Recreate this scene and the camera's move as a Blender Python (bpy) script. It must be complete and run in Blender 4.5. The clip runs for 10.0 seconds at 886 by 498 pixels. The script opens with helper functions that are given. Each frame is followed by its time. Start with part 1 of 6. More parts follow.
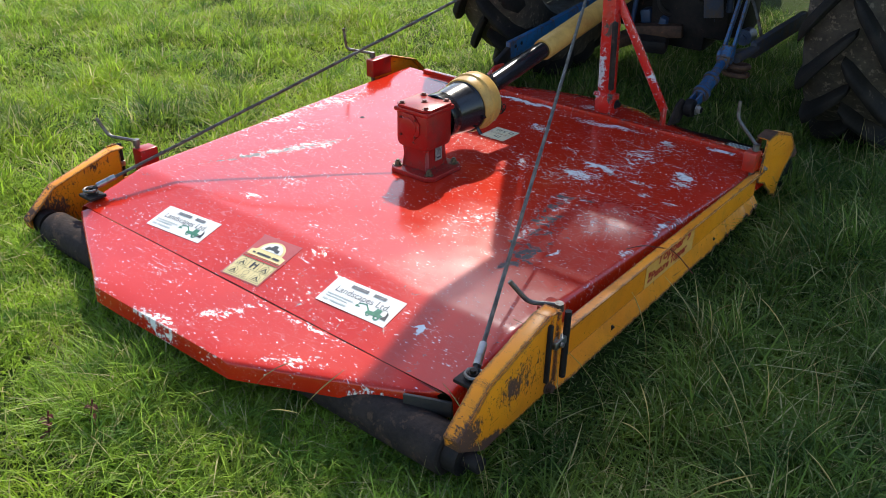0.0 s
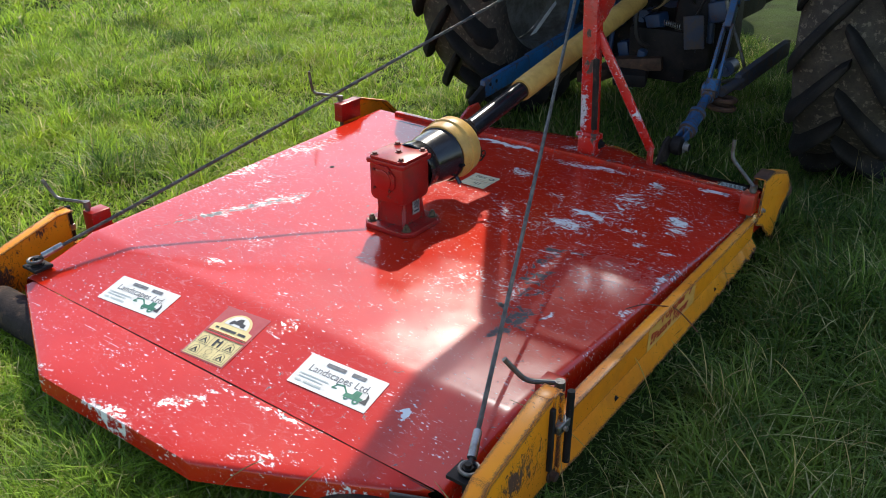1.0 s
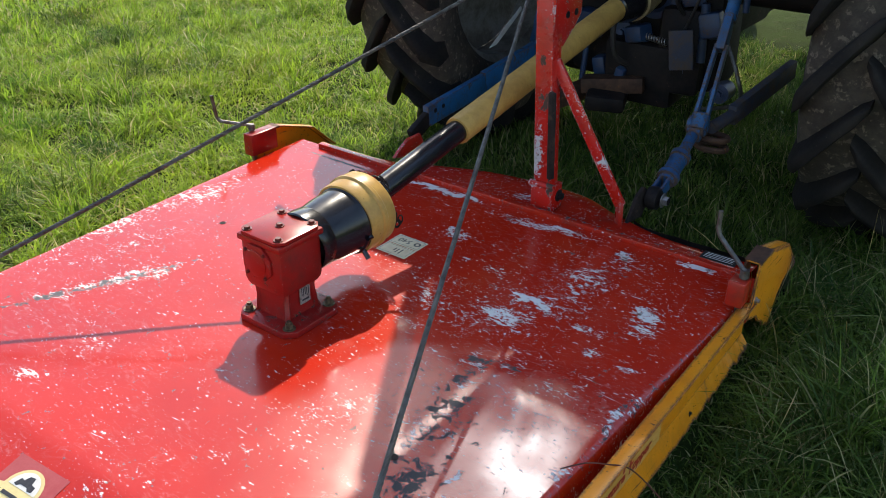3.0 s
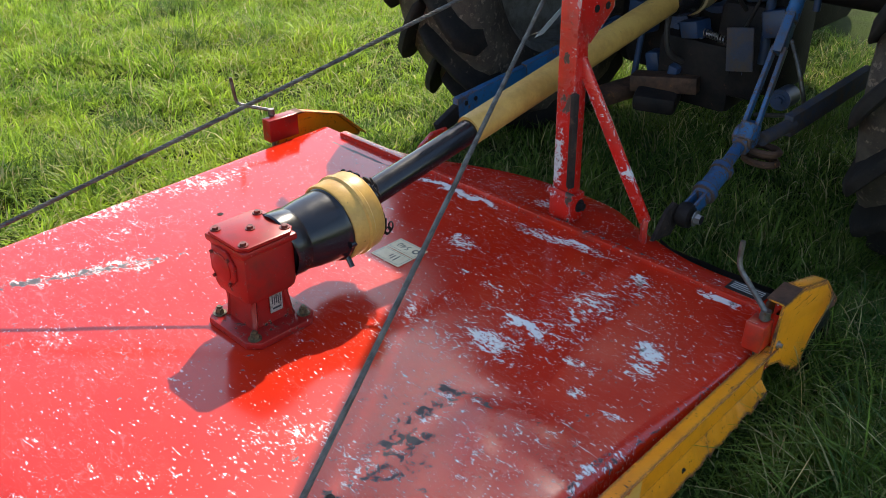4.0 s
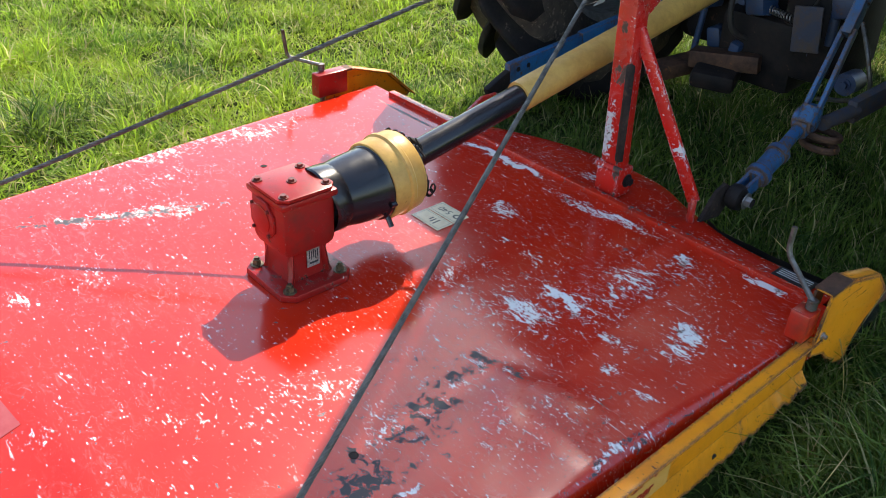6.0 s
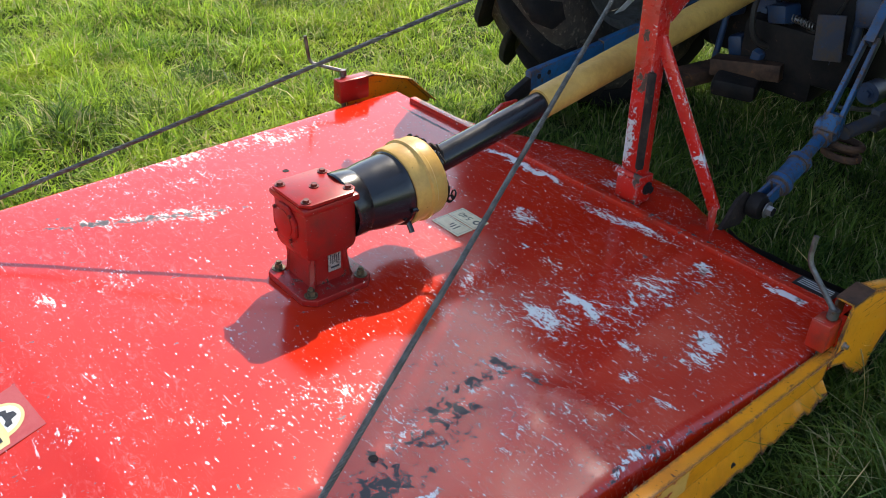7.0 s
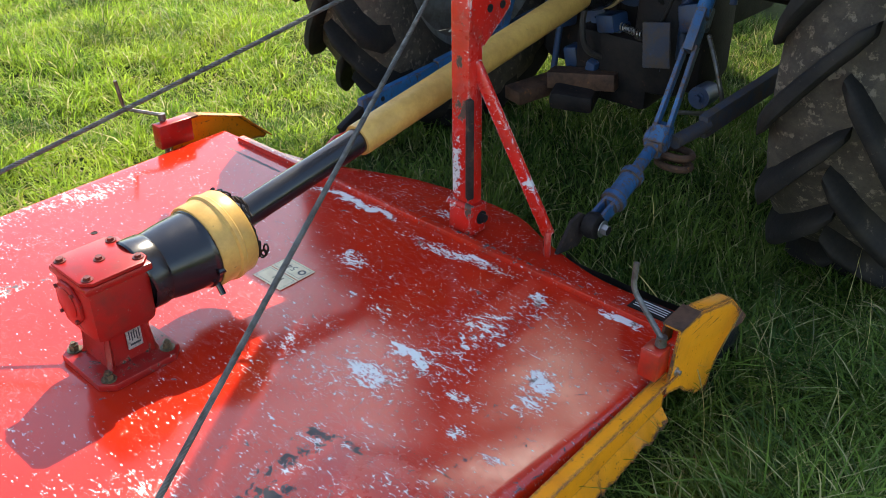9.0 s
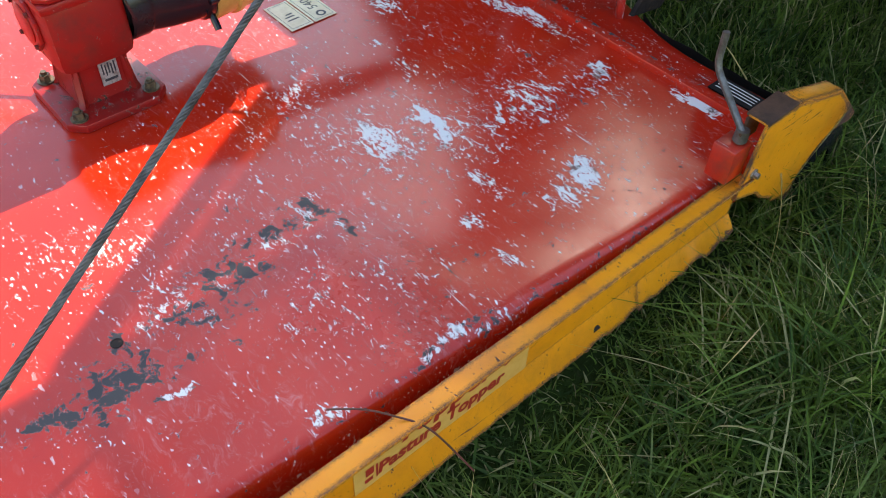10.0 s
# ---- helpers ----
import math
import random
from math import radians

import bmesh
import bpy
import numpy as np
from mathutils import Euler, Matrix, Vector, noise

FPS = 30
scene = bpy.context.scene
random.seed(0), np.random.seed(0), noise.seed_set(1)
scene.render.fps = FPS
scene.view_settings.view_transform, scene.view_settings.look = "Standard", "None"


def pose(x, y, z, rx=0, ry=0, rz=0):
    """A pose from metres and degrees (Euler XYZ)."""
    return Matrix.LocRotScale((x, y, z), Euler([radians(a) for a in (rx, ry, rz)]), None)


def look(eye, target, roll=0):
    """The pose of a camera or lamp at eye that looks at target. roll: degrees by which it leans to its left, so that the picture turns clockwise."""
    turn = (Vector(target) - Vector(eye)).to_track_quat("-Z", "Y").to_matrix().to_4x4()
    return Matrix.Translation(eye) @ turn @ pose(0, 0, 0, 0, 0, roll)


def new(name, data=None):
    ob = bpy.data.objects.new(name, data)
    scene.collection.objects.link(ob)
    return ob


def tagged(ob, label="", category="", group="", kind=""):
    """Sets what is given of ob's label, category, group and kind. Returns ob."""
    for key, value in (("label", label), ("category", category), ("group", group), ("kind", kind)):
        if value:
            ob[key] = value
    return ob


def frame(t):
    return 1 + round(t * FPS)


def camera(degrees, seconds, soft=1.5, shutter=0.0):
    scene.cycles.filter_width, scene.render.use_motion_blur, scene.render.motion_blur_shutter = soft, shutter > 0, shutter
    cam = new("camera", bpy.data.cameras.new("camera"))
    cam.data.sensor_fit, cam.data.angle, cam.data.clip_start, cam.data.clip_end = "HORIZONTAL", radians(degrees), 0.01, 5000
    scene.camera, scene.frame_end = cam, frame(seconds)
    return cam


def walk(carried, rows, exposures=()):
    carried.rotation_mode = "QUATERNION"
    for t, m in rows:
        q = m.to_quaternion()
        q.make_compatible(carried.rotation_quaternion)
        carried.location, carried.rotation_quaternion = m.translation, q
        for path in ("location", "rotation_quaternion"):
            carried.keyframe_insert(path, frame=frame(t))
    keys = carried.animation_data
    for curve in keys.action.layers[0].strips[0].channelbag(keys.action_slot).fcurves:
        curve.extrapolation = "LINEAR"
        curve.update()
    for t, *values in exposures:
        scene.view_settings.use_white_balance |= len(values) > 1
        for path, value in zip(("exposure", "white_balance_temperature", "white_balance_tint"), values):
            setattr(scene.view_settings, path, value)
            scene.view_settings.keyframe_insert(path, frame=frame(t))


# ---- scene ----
cam = camera(55.3, 10.0, 0.7)
PATH = [
    (0, (1.756, -2.099, 1.399), (0.666, -0.725, 0.438), 1.0),
    (0.5, (1.643, -2.067, 1.399), (0.611, -0.646, 0.443), 0.1),
    (1, (1.589, -1.927, 1.39), (0.532, -0.491, 0.485), -0.1),
    (1.5, (1.59, -1.644, 1.402), (0.465, -0.26, 0.497), -0.5),
    (2, (1.562, -1.478, 1.4), (0.451, -0.11, 0.454), -0.7),
    (2.5, (1.427, -1.342, 1.383), (0.394, 0.085, 0.436), 0.1),
    (2.7, (1.38, -1.296, 1.378), (0.368, 0.144, 0.428), 0.2),
    (3.8, (1.43, -0.959, 1.372), (0.229, 0.306, 0.393), 1.0),
    (4, (1.443, -0.902, 1.367), (0.252, 0.358, 0.368), 0.8),
    (4.5, (1.471, -0.765, 1.375), (0.365, 0.566, 0.372), 0.7),
    (5, (1.474, -0.751, 1.361), (0.374, 0.583, 0.356), 1.6),
    (5.5, (1.448, -0.816, 1.361), (0.285, 0.45, 0.34), 2.4),
    (5.7, (1.436, -0.852, 1.351), (0.243, 0.37, 0.31), 2.8),
    (6.8, (1.431, -0.906, 1.343), (0.155, 0.185, 0.257), 2.4),
    (7, (1.435, -0.897, 1.352), (0.173, 0.24, 0.296), 2.8),
    (7.5, (1.46, -0.835, 1.382), (0.251, 0.438, 0.424), 3.5),
    (8, (1.48, -0.763, 1.4), (0.317, 0.584, 0.487), 2.9),
    (8.5, (1.494, -0.716, 1.397), (0.34, 0.609, 0.44), 1.5),
    (9, (1.463, -0.641, 1.374), (0.348, 0.657, 0.339), 1.1),
    (9.5, (1.385, -0.484, 1.301), (0.327, 0.68, 0.066), 1.3),
    (10, (1.366, -0.392, 1.196), (0.378, 0.541, -0.271), 2.7),
]
EXPOSURES = [(0, 1.07, 6500, 10), (1, 0.97, 6600, 10), (2.5, 0.97, 6800, 10), (4.5, 1.46, 6900, 10), (5, 1.57, 6900, 10), (5.5, 1.59, 6900, 10), (6.8, 1.37, 6900, 10), (7.5, 1.45, 6900, 10), (8, 1.59, 6900, 10), (9, 1.77, 7100, 10), (10, 1.92, 7500, 10)]
walk(cam, [(t, look(eye, target, roll)) for t, eye, target, roll in PATH], EXPOSURES)

# ---- world, sun and exposure ----
SUN_AZ, SUN_EL = radians(-31.2), radians(43.7)
world = bpy.data.worlds.new("world")
scene.world = world
world.use_nodes = True
wn, wl = world.node_tree.nodes, world.node_tree.links
sky = wn.new("ShaderNodeTexSky")
sky.sky_type = "NISHITA"
sky.sun_disc = False
sky.sun_elevation, sky.sun_rotation = SUN_EL, SUN_AZ
sky.air_density, sky.dust_density, sky.ozone_density = 1.0, 0.7, 1.6
wl.new(sky.outputs[0], wn["Background"].inputs[0])
wn["Background"].inputs[1].default_value = 0.15
sun = new("sun", bpy.data.lights.new("sun", "SUN"))
sun.data.energy, sun.data.angle, sun.data.color = 3.05, radians(0.55), (1.0, 0.93, 0.81)
toward = Vector((math.sin(SUN_AZ) * math.cos(SUN_EL), math.cos(SUN_AZ) * math.cos(SUN_EL), math.sin(SUN_EL)))
sun.matrix_world = look(toward * 30, (0, 0, 0))

# ---- materials ----


class Nodes:
    """A short way to write a node material."""

    def __init__(self, name):
        self.mat = bpy.data.materials.new(name)
        self.mat.use_nodes = True
        self.n, self.l = self.mat.node_tree.nodes, self.mat.node_tree.links
        self.bsdf = self.n["Principled BSDF"]
        self.ragged = None
        self.pos = self.add("ShaderNodeTexCoord").outputs["Object"]

    def add(self, kind, **values):
        node = self.n.new(kind)
        for key, value in values.items():
            if key == "op":
                node.operation = value
            elif key == "blend":
                node.blend_type = value
            elif key == "dtype":
                node.data_type = value
        return node

    def put(self, node, key, value):
        if hasattr(value, "is_linked"):
            self.l.new(value, node.inputs[key])
        else:
            node.inputs[key].default_value = value

    def noise(self, scale, detail=4.0, rough=0.55, vector=None, distort=0.0):
        node = self.add("ShaderNodeTexNoise")
        self.put(node, "Vector", vector or self.pos)
        for key, value in (("Scale", scale), ("Detail", detail), ("Roughness", rough), ("Distortion", distort)):
            self.put(node, key, value)
        return node.outputs["Fac"]

    def voronoi(self, scale, vector=None):
        node = self.add("ShaderNodeTexVoronoi")
        self.put(node, "Vector", vector or self.pos)
        self.put(node, "Scale", scale)
        return node.outputs["Distance"]

    def shards(self, scale, vector):
        """One random value for each of many small jagged pieces."""
        bend = self.add("ShaderNodeTexNoise")
        self.put(bend, "Vector", vector)
        bend.inputs["Scale"].default_value, bend.inputs["Detail"].default_value = scale * 1.3, 2.0
        push = self.add("ShaderNodeVectorMath", op="SCALE")
        self.l.new(bend.outputs["Color"], push.inputs[0])
        push.inputs["Scale"].default_value = 1.1 / scale
        moved = self.add("ShaderNodeVectorMath", op="ADD")
        self.l.new(push.outputs[0], moved.inputs[0])
        self.put(moved, 1, vector)
        node = self.add("ShaderNodeTexVoronoi")
        self.put(node, "Vector", moved.outputs[0])
        self.put(node, "Scale", scale)
        split = self.add("ShaderNodeSeparateColor")
        self.l.new(node.outputs["Color"], split.inputs[0])
        return split.outputs[0]

    def mapped(self, scale=(1, 1, 1), turn=0.0, move=(0, 0, 0)):
        node = self.add("ShaderNodeMapping")
        self.put(node, "Vector", self.pos)
        node.inputs["Scale"].default_value = scale
        node.inputs["Rotation"].default_value = (0, 0, turn)
        node.inputs["Location"].default_value = move
        return node.outputs[0]

    def math(self, op, a, b=0.0, clamp=False):
        node = self.add("ShaderNodeMath", op=op)
        node.use_clamp = clamp
        self.put(node, 0, a)
        self.put(node, 1, b)
        return node.outputs[0]

    def ramp(self, value, low, high):
        """0 below low, 1 above high, smooth between them."""
        node = self.add("ShaderNodeMapRange")
        node.interpolation_type = "SMOOTHSTEP"
        for key, v in (("Value", value), ("From Min", low), ("From Max", high)):
            self.put(node, key, v)
        return node.outputs["Result"]

    def span(self, value, low, high):
        """A value of 0 to 1 laid out from low to high."""
        node = self.add("ShaderNodeMapRange")
        for key, v in (("Value", value), ("To Min", low), ("To Max", high)):
            self.put(node, key, v)
        return node.outputs["Result"]

    def mix(self, fac, a, b):
        node = self.add("ShaderNodeMix", dtype="RGBA")
        self.put(node, 0, fac)
        for key, v in ((6, a), (7, b)):
            self.put(node, key, v if hasattr(v, "is_linked") else (*v, 1))
        return node.outputs[2]

    def zone(self, x, y, rx, ry, turn=0.0, torn=True):
        """1 at (x, y) on the thing, 0 beyond an ellipse of those radii, with a ragged edge if torn."""
        if torn and self.ragged is None:
            node = self.add("ShaderNodeTexNoise")
            self.put(node, "Vector", self.pos)
            node.inputs["Scale"].default_value, node.inputs["Detail"].default_value = 13.0, 4.0
            centred = self.add("ShaderNodeVectorMath", op="SUBTRACT")
            self.l.new(node.outputs["Color"], centred.inputs[0])
            centred.inputs[1].default_value = (0.5, 0.5, 0.5)
            scaled = self.add("ShaderNodeVectorMath", op="MULTIPLY")
            self.l.new(centred.outputs[0], scaled.inputs[0])
            scaled.inputs[1].default_value = (0.09, 0.09, 0.0)
            moved = self.add("ShaderNodeVectorMath", op="ADD")
            self.l.new(scaled.outputs[0], moved.inputs[0])
            self.l.new(self.pos, moved.inputs[1])
            self.ragged = moved.outputs[0]
        c, s = math.cos(radians(turn)), math.sin(radians(turn))
        shift = self.add("ShaderNodeVectorMath", op="SUBTRACT")
        self.put(shift, 0, self.ragged if torn else self.pos)
        shift.inputs[1].default_value = (x, y, 0)
        out = None
        for axis in ((c / rx, s / rx, 0), (-s / ry, c / ry, 0)):
            dot = self.add("ShaderNodeVectorMath", op="DOT_PRODUCT")
            self.l.new(shift.outputs[0], dot.inputs[0])
            dot.inputs[1].default_value = axis
            square = self.math("POWER", self.math("ABSOLUTE", dot.outputs["Value"]), 2.0)
            out = square if out is None else self.math("ADD", out, square)
        return self.math("SUBTRACT", 1.0, out, clamp=True)

    def ball(self, x, y, z, rx, ry, rz):
        """1 at a place in the thing, 0 beyond an ellipsoid of those radii."""
        shift = self.add("ShaderNodeVectorMath", op="SUBTRACT")
        self.put(shift, 0, self.pos)
        shift.inputs[1].default_value = (x, y, z)
        scale = self.add("ShaderNodeVectorMath", op="DIVIDE")
        self.l.new(shift.outputs[0], scale.inputs[0])
        scale.inputs[1].default_value = (rx, ry, rz)
        length = self.add("ShaderNodeVectorMath", op="LENGTH")
        self.l.new(scale.outputs[0], length.inputs[0])
        return self.math("SUBTRACT", 1.0, length.outputs["Value"], clamp=True)

    def bump(self, height, strength=0.3, distance=0.002):
        node = self.add("ShaderNodeBump")
        self.put(node, "Height", height)
        node.inputs["Strength"].default_value, node.inputs["Distance"].default_value = strength, distance
        self.l.new(node.outputs[0], self.bsdf.inputs["Normal"])

    def done(self, color=None, rough=None, metal=None, **more):
        for key, value in (("Base Color", color), ("Roughness", rough), ("Metallic", metal), *((k.replace("_", " "), v) for k, v in more.items())):
            if value is not None:
                if key == "Base Color" and isinstance(value, tuple):
                    value = (*value, 1)
                self.put(self.bsdf, key, value)
        return self.mat


def worn_paint(name, base, dark, chip, rust, pins=0.70, chips=0.66, gloss=0.2, white=(), bare=(), balls=(), rusts=(), grime=0.0, dots=0.0, pits=(), matt=0.0, edges=0.0, shine=0.5, upright=False):
    """Old sprayed paint: two shades, pin-head chips, larger flakes and scratches, worn through to primer (white, balls) and to steel (bare, rusts)."""
    m = Nodes(name)
    color = m.mix(m.ramp(m.noise(3.0, 5), 0.35, 0.7), base, dark)
    if grime:
        color = m.mix(m.math("MULTIPLY", m.ramp(m.noise(7.0, 6, 0.7), 0.45, 0.75), grime), color, (0.05, 0.035, 0.025))
    flakes = m.noise(40.0, 8, 0.74, m.mapped((1.0, 2.1, 1.0), 0.5), 0.9)
    wide = m.noise(11.0, 6, 0.7, m.mapped((1.0, 1.7, 1.0), 0.6), 0.5)
    fine = m.noise(85.0, 6, 0.75, m.mapped((1.0, 1.5, 1.0), 0.4), 0.6)
    scratch = m.noise(60.0, 4, 0.65, m.mapped((0.14, 1.7, 1.0), 0.55), 0.5)
    if upright:
        scratch = m.noise(34.0, 5, 0.6, m.mapped((1.0, 0.16, 1.9)), 0.6)
    where = m.ramp(m.noise(4.4, 6, 0.68), 0.42, 0.70)
    worn = m.math("MULTIPLY", where, 0.06)
    for x, y, rx, ry, turn, power in white:
        worn = m.math("ADD", worn, m.math("MULTIPLY", m.zone(x, y, rx, ry, turn), power))
    for x, y, z, rx, ry, rz, power in balls:
        worn = m.math("ADD", worn, m.math("MULTIPLY", m.ball(x, y, z, rx, ry, rz), power))
    if edges:
        soft, geo = m.add("ShaderNodeBevel"), m.add("ShaderNodeNewGeometry")
        soft.samples = 6
        soft.inputs["Radius"].default_value = 0.014
        dot = m.add("ShaderNodeVectorMath", op="DOT_PRODUCT")
        m.l.new(soft.outputs[0], dot.inputs[0])
        m.l.new(geo.outputs["Normal"], dot.inputs[1])
        worn = m.math("ADD", worn, m.math("MULTIPLY", m.ramp(m.math("SUBTRACT", 1.0, dot.outputs["Value"]), 0.004, 0.14), edges))
    mixed = m.math("ADD", m.math("MULTIPLY", flakes, 0.62), m.math("ADD", m.math("MULTIPLY", wide, 0.2), m.math("MULTIPLY", fine, 0.18)))
    big = m.ramp(m.math("ADD", mixed, worn), chips, chips + 0.022)
    pin = m.ramp(m.math("ADD", fine, m.math("MULTIPLY", worn, 0.8)), pins, pins + 0.02)
    lines = m.math("MULTIPLY", m.ramp(m.math("ADD", scratch, m.math("MULTIPLY", worn, 0.4)), 0.67 if upright else 0.70, 0.70 if upright else 0.73), m.ramp(flakes, 0.4, 0.5))
    gone = m.math("MAXIMUM", big, m.math("MAXIMUM", pin, lines))
    if dots:
        # small sharp shards of lost paint, in drifts: thin between them, running together where the paint is worn
        drift = m.ramp(m.noise(12.0, 9, 0.8, m.mapped((0.8, 1.5, 1.0), 0.55, (2, 7, 0)), 0.6), 0.51, 0.69)
        lost = m.math("ADD", m.math("MULTIPLY", drift, m.math("ADD", m.math("MULTIPLY", worn, 2.4), 0.05 * dots)), 0.014 * dots)
        for size, share, move in ((330.0, 1.0, (0, 0, 0)), (180.0, 0.16, (3, 1, 0))):
            chance = m.shards(size, m.mapped((0.55, 1.35, 1.0), 0.5, move))
            gone = m.math("MAXIMUM", gone, m.ramp(m.math("ADD", chance, m.math("MULTIPLY", lost, share)), 0.995, 1.005))
    under = m.mix(m.ramp(m.noise(26.0, 4), 0.60, 0.68), chip, rust)
    spoilt = None
    for x, y, rx, ry, turn, power in bare:
        z = m.math("MULTIPLY", m.zone(x, y, rx, ry, turn, False), power)
        spoilt = z if spoilt is None else m.math("ADD", spoilt, z)
    for x, y, z, rx, ry, rz, power in rusts:
        z = m.math("MULTIPLY", m.ball(x, y, z, rx, ry, rz), power)
        spoilt = z if spoilt is None else m.math("ADD", spoilt, z)
    if spoilt is not None:
        grey = m.ramp(m.math("ADD", m.math("ADD", m.math("MULTIPLY", m.noise(42.0, 7, 0.74, None, 0.6), 0.85), m.math("MULTIPLY", m.noise(200.0, 3), 0.15)), spoilt), 0.615, 0.63)
        under = m.mix(grey, under, (0.034, 0.03, 0.03) if bare else (0.07, 0.035, 0.022))
        gone = m.math("MAXIMUM", gone, grey)
    if dots:
        rub = m.math("MULTIPLY", m.ramp(m.noise(30.0, 10, 0.82, m.mapped((0.75, 1.6, 1.0), 0.55), 1.6), 0.5, 0.7), m.ramp(m.noise(2.4, 5, 0.65, m.mapped(move=(4, 2, 0))), 0.38, 0.62))
        color = m.mix(m.math("MULTIPLY", rub, 0.22), color, under)
    # lifted paint leaves a dark rusty rim round each flake
    rim = m.math("SUBTRACT", m.ramp(m.math("ADD", mixed, worn), chips - 0.016, chips - 0.004), gone, clamp=True)
    color = m.mix(m.math("MULTIPLY", rim, 0.55), color, tuple(0.35 * v for v in dark))
    color = m.mix(gone, color, under)
    if pits:
        sunk = None
        for x, y, rx, ry, turn, power in pits:
            z = m.math("MULTIPLY", m.zone(x, y, rx, ry, turn), power)
            sunk = z if sunk is None else m.math("MAXIMUM", sunk, z)
        near = m.math("ADD", m.voronoi(120.0, m.mapped((1.0, 1.3, 1.0), 0.7, (5, 2, 0))), m.math("MULTIPLY", m.math("SUBTRACT", m.noise(130.0, 3, 0.7), 0.45), 0.5))
        color = m.mix(m.ramp(m.math("SUBTRACT", sunk, near), -0.03, 0.02), color, (0.10, 0.045, 0.035))
    dull = m.ramp(m.noise(2.6, 5, 0.6), 0.4, 0.75)
    rough = m.math("ADD", m.span(m.math("ADD", m.math("MULTIPLY", dull, 0.6), m.math("MULTIPLY", m.noise(40.0, 5, 0.7), 0.4)), gloss - 0.05, gloss + 0.12), m.math("MULTIPLY", gone, 0.4))
    if matt:
        # weathered duller towards one side
        split = m.add("ShaderNodeSeparateXYZ")
        m.l.new(m.pos, split.inputs[0])
        side = m.ramp(m.math("ADD", split.outputs[0], m.math("MULTIPLY", m.math("SUBTRACT", m.noise(4.0, 5, 0.6), 0.5), 0.5)), 0.30, 0.65)
        rough = m.math("ADD", rough, m.math("MULTIPLY", side, matt))
    m.bump(m.math("SUBTRACT", m.math("MULTIPLY", m.noise(220.0, 3), 0.15), gone), 0.3, 0.0008)
    return m.done(color, rough, Specular_IOR_Level=shine)


def speckled(name, base, dark, rough=0.5, metal=0.0, scale=18.0, rust=None, amount=0.6, bump=0.3, shine=0.3):
    """A plain surface with dirt at two scales."""
    m = Nodes(name)
    color = m.mix(m.ramp(m.noise(scale, 6, 0.65), 0.35, 0.7), base, dark)
    color = m.mix(m.math("MULTIPLY", m.noise(scale * 8, 3), 0.4), color, dark)
    if rust:
        color = m.mix(m.ramp(m.noise(scale * 1.6, 6, 0.7), amount, amount + 0.08), color, rust)
    m.bump(m.noise(scale * 6, 4), bump, 0.002)
    return m.done(color, m.span(m.noise(scale * 2, 4), rough - 0.1, rough + 0.15), metal, Specular_IOR_Level=shine)


DECK_WHITE = (
    # flaked patches on the drive side, each an ellipse: x, y, radii, turn, strength
    (0.093, 0.608, 0.075, 0.05, -10, 0.14), (0.292, 0.50, 0.055, 0.022, -25, 0.115), (0.20, 0.51, 0.05, 0.02, -10, 0.10), (0.25, 0.808, 0.24, 0.03, 6, 0.125),
    (0.48, 0.415, 0.11, 0.022, -8, 0.11), (0.437, 0.32, 0.09, 0.05, 20, 0.10), (0.642, 0.383, 0.06, 0.03, 0, 0.11), (0.69, 0.31, 0.05, 0.03, 10, 0.105),
    (0.735, 0.54, 0.05, 0.05, 40, 0.095), (0.752, 0.46, 0.045, 0.04, 30, 0.11), (0.795, 0.301, 0.04, 0.024, 20, 0.13), (0.538, 0.781, 0.06, 0.022, -20, 0.11), (0.74, 0.85, 0.07, 0.03, 0, 0.24),
    (0.355, -0.20, 0.10, 0.06, 50, 0.05), (0.30, -0.42, 0.07, 0.03, 30, 0.08), (0.56, -0.17, 0.09, 0.07, 60, 0.06), (0.667, -0.204, 0.03, 0.015, 60, 0.17),
)
DECK_SCUFFED = (
    (0.38, 0.30, 0.32, 0.2, 25, 0.085), (0.60, 0.02, 0.28, 0.22, 30, 0.055), (-0.49, -0.20, 0.34, 0.05, 66, 0.11), (-0.76, 0.1, 0.6, 0.08, 86, 0.10), (-0.64, -0.1, 0.3, 0.07, 75, 0.05), (-0.30, -0.55, 0.06, 0.02, 20, 0.11), (0.55, 0.6, 0.30, 0.24, 0, 0.065), (0.38, -0.2, 0.2, 0.2, 0, 0.02),
)
DECK_BARE = (
    (0.625, -0.32, 0.12, 0.045, 75, 0.14), (0.60, -0.25, 0.11, 0.045, 65, 0.12), (0.565, -0.14, 0.12, 0.045, 66, 0.11), (0.535, -0.055, 0.09, 0.045, 62, 0.15), (0.505, 0.05, 0.10, 0.025, 78, 0.15), (0.50, 0.13, 0.05, 0.018, 15, 0.16), (0.575, 0.144, 0.06, 0.013, -12, 0.16),
    (-0.50, -0.22, 0.40, 0.022, 66, 0.15), (-0.55, 0.812, 0.2, 0.007, 0, 0.25), (0.848, 0.16, 0.12, 0.014, 87, 0.10), (0.549, -0.243, 0.024, 0.02, 0, 0.22), (0.8655, 0.2, 0.55, 0.010, 87.1, 0.06),
)
EDGE_WHITE = ((0.855, 0.16, 0.13, 0.016, 87, 0.09), (0.865, 0.2, 0.5, 0.014, 87, 0.04), (0.826, -0.09, 0.05, 0.022, 60, 0.18), (-0.14, 0.828, 0.24, 0.024, 3, 0.19), (0.615, -0.755, 0.014, 0.026, 20, 0.26), (0.605, -0.745, 0.024, 0.010, 10, 0.22))
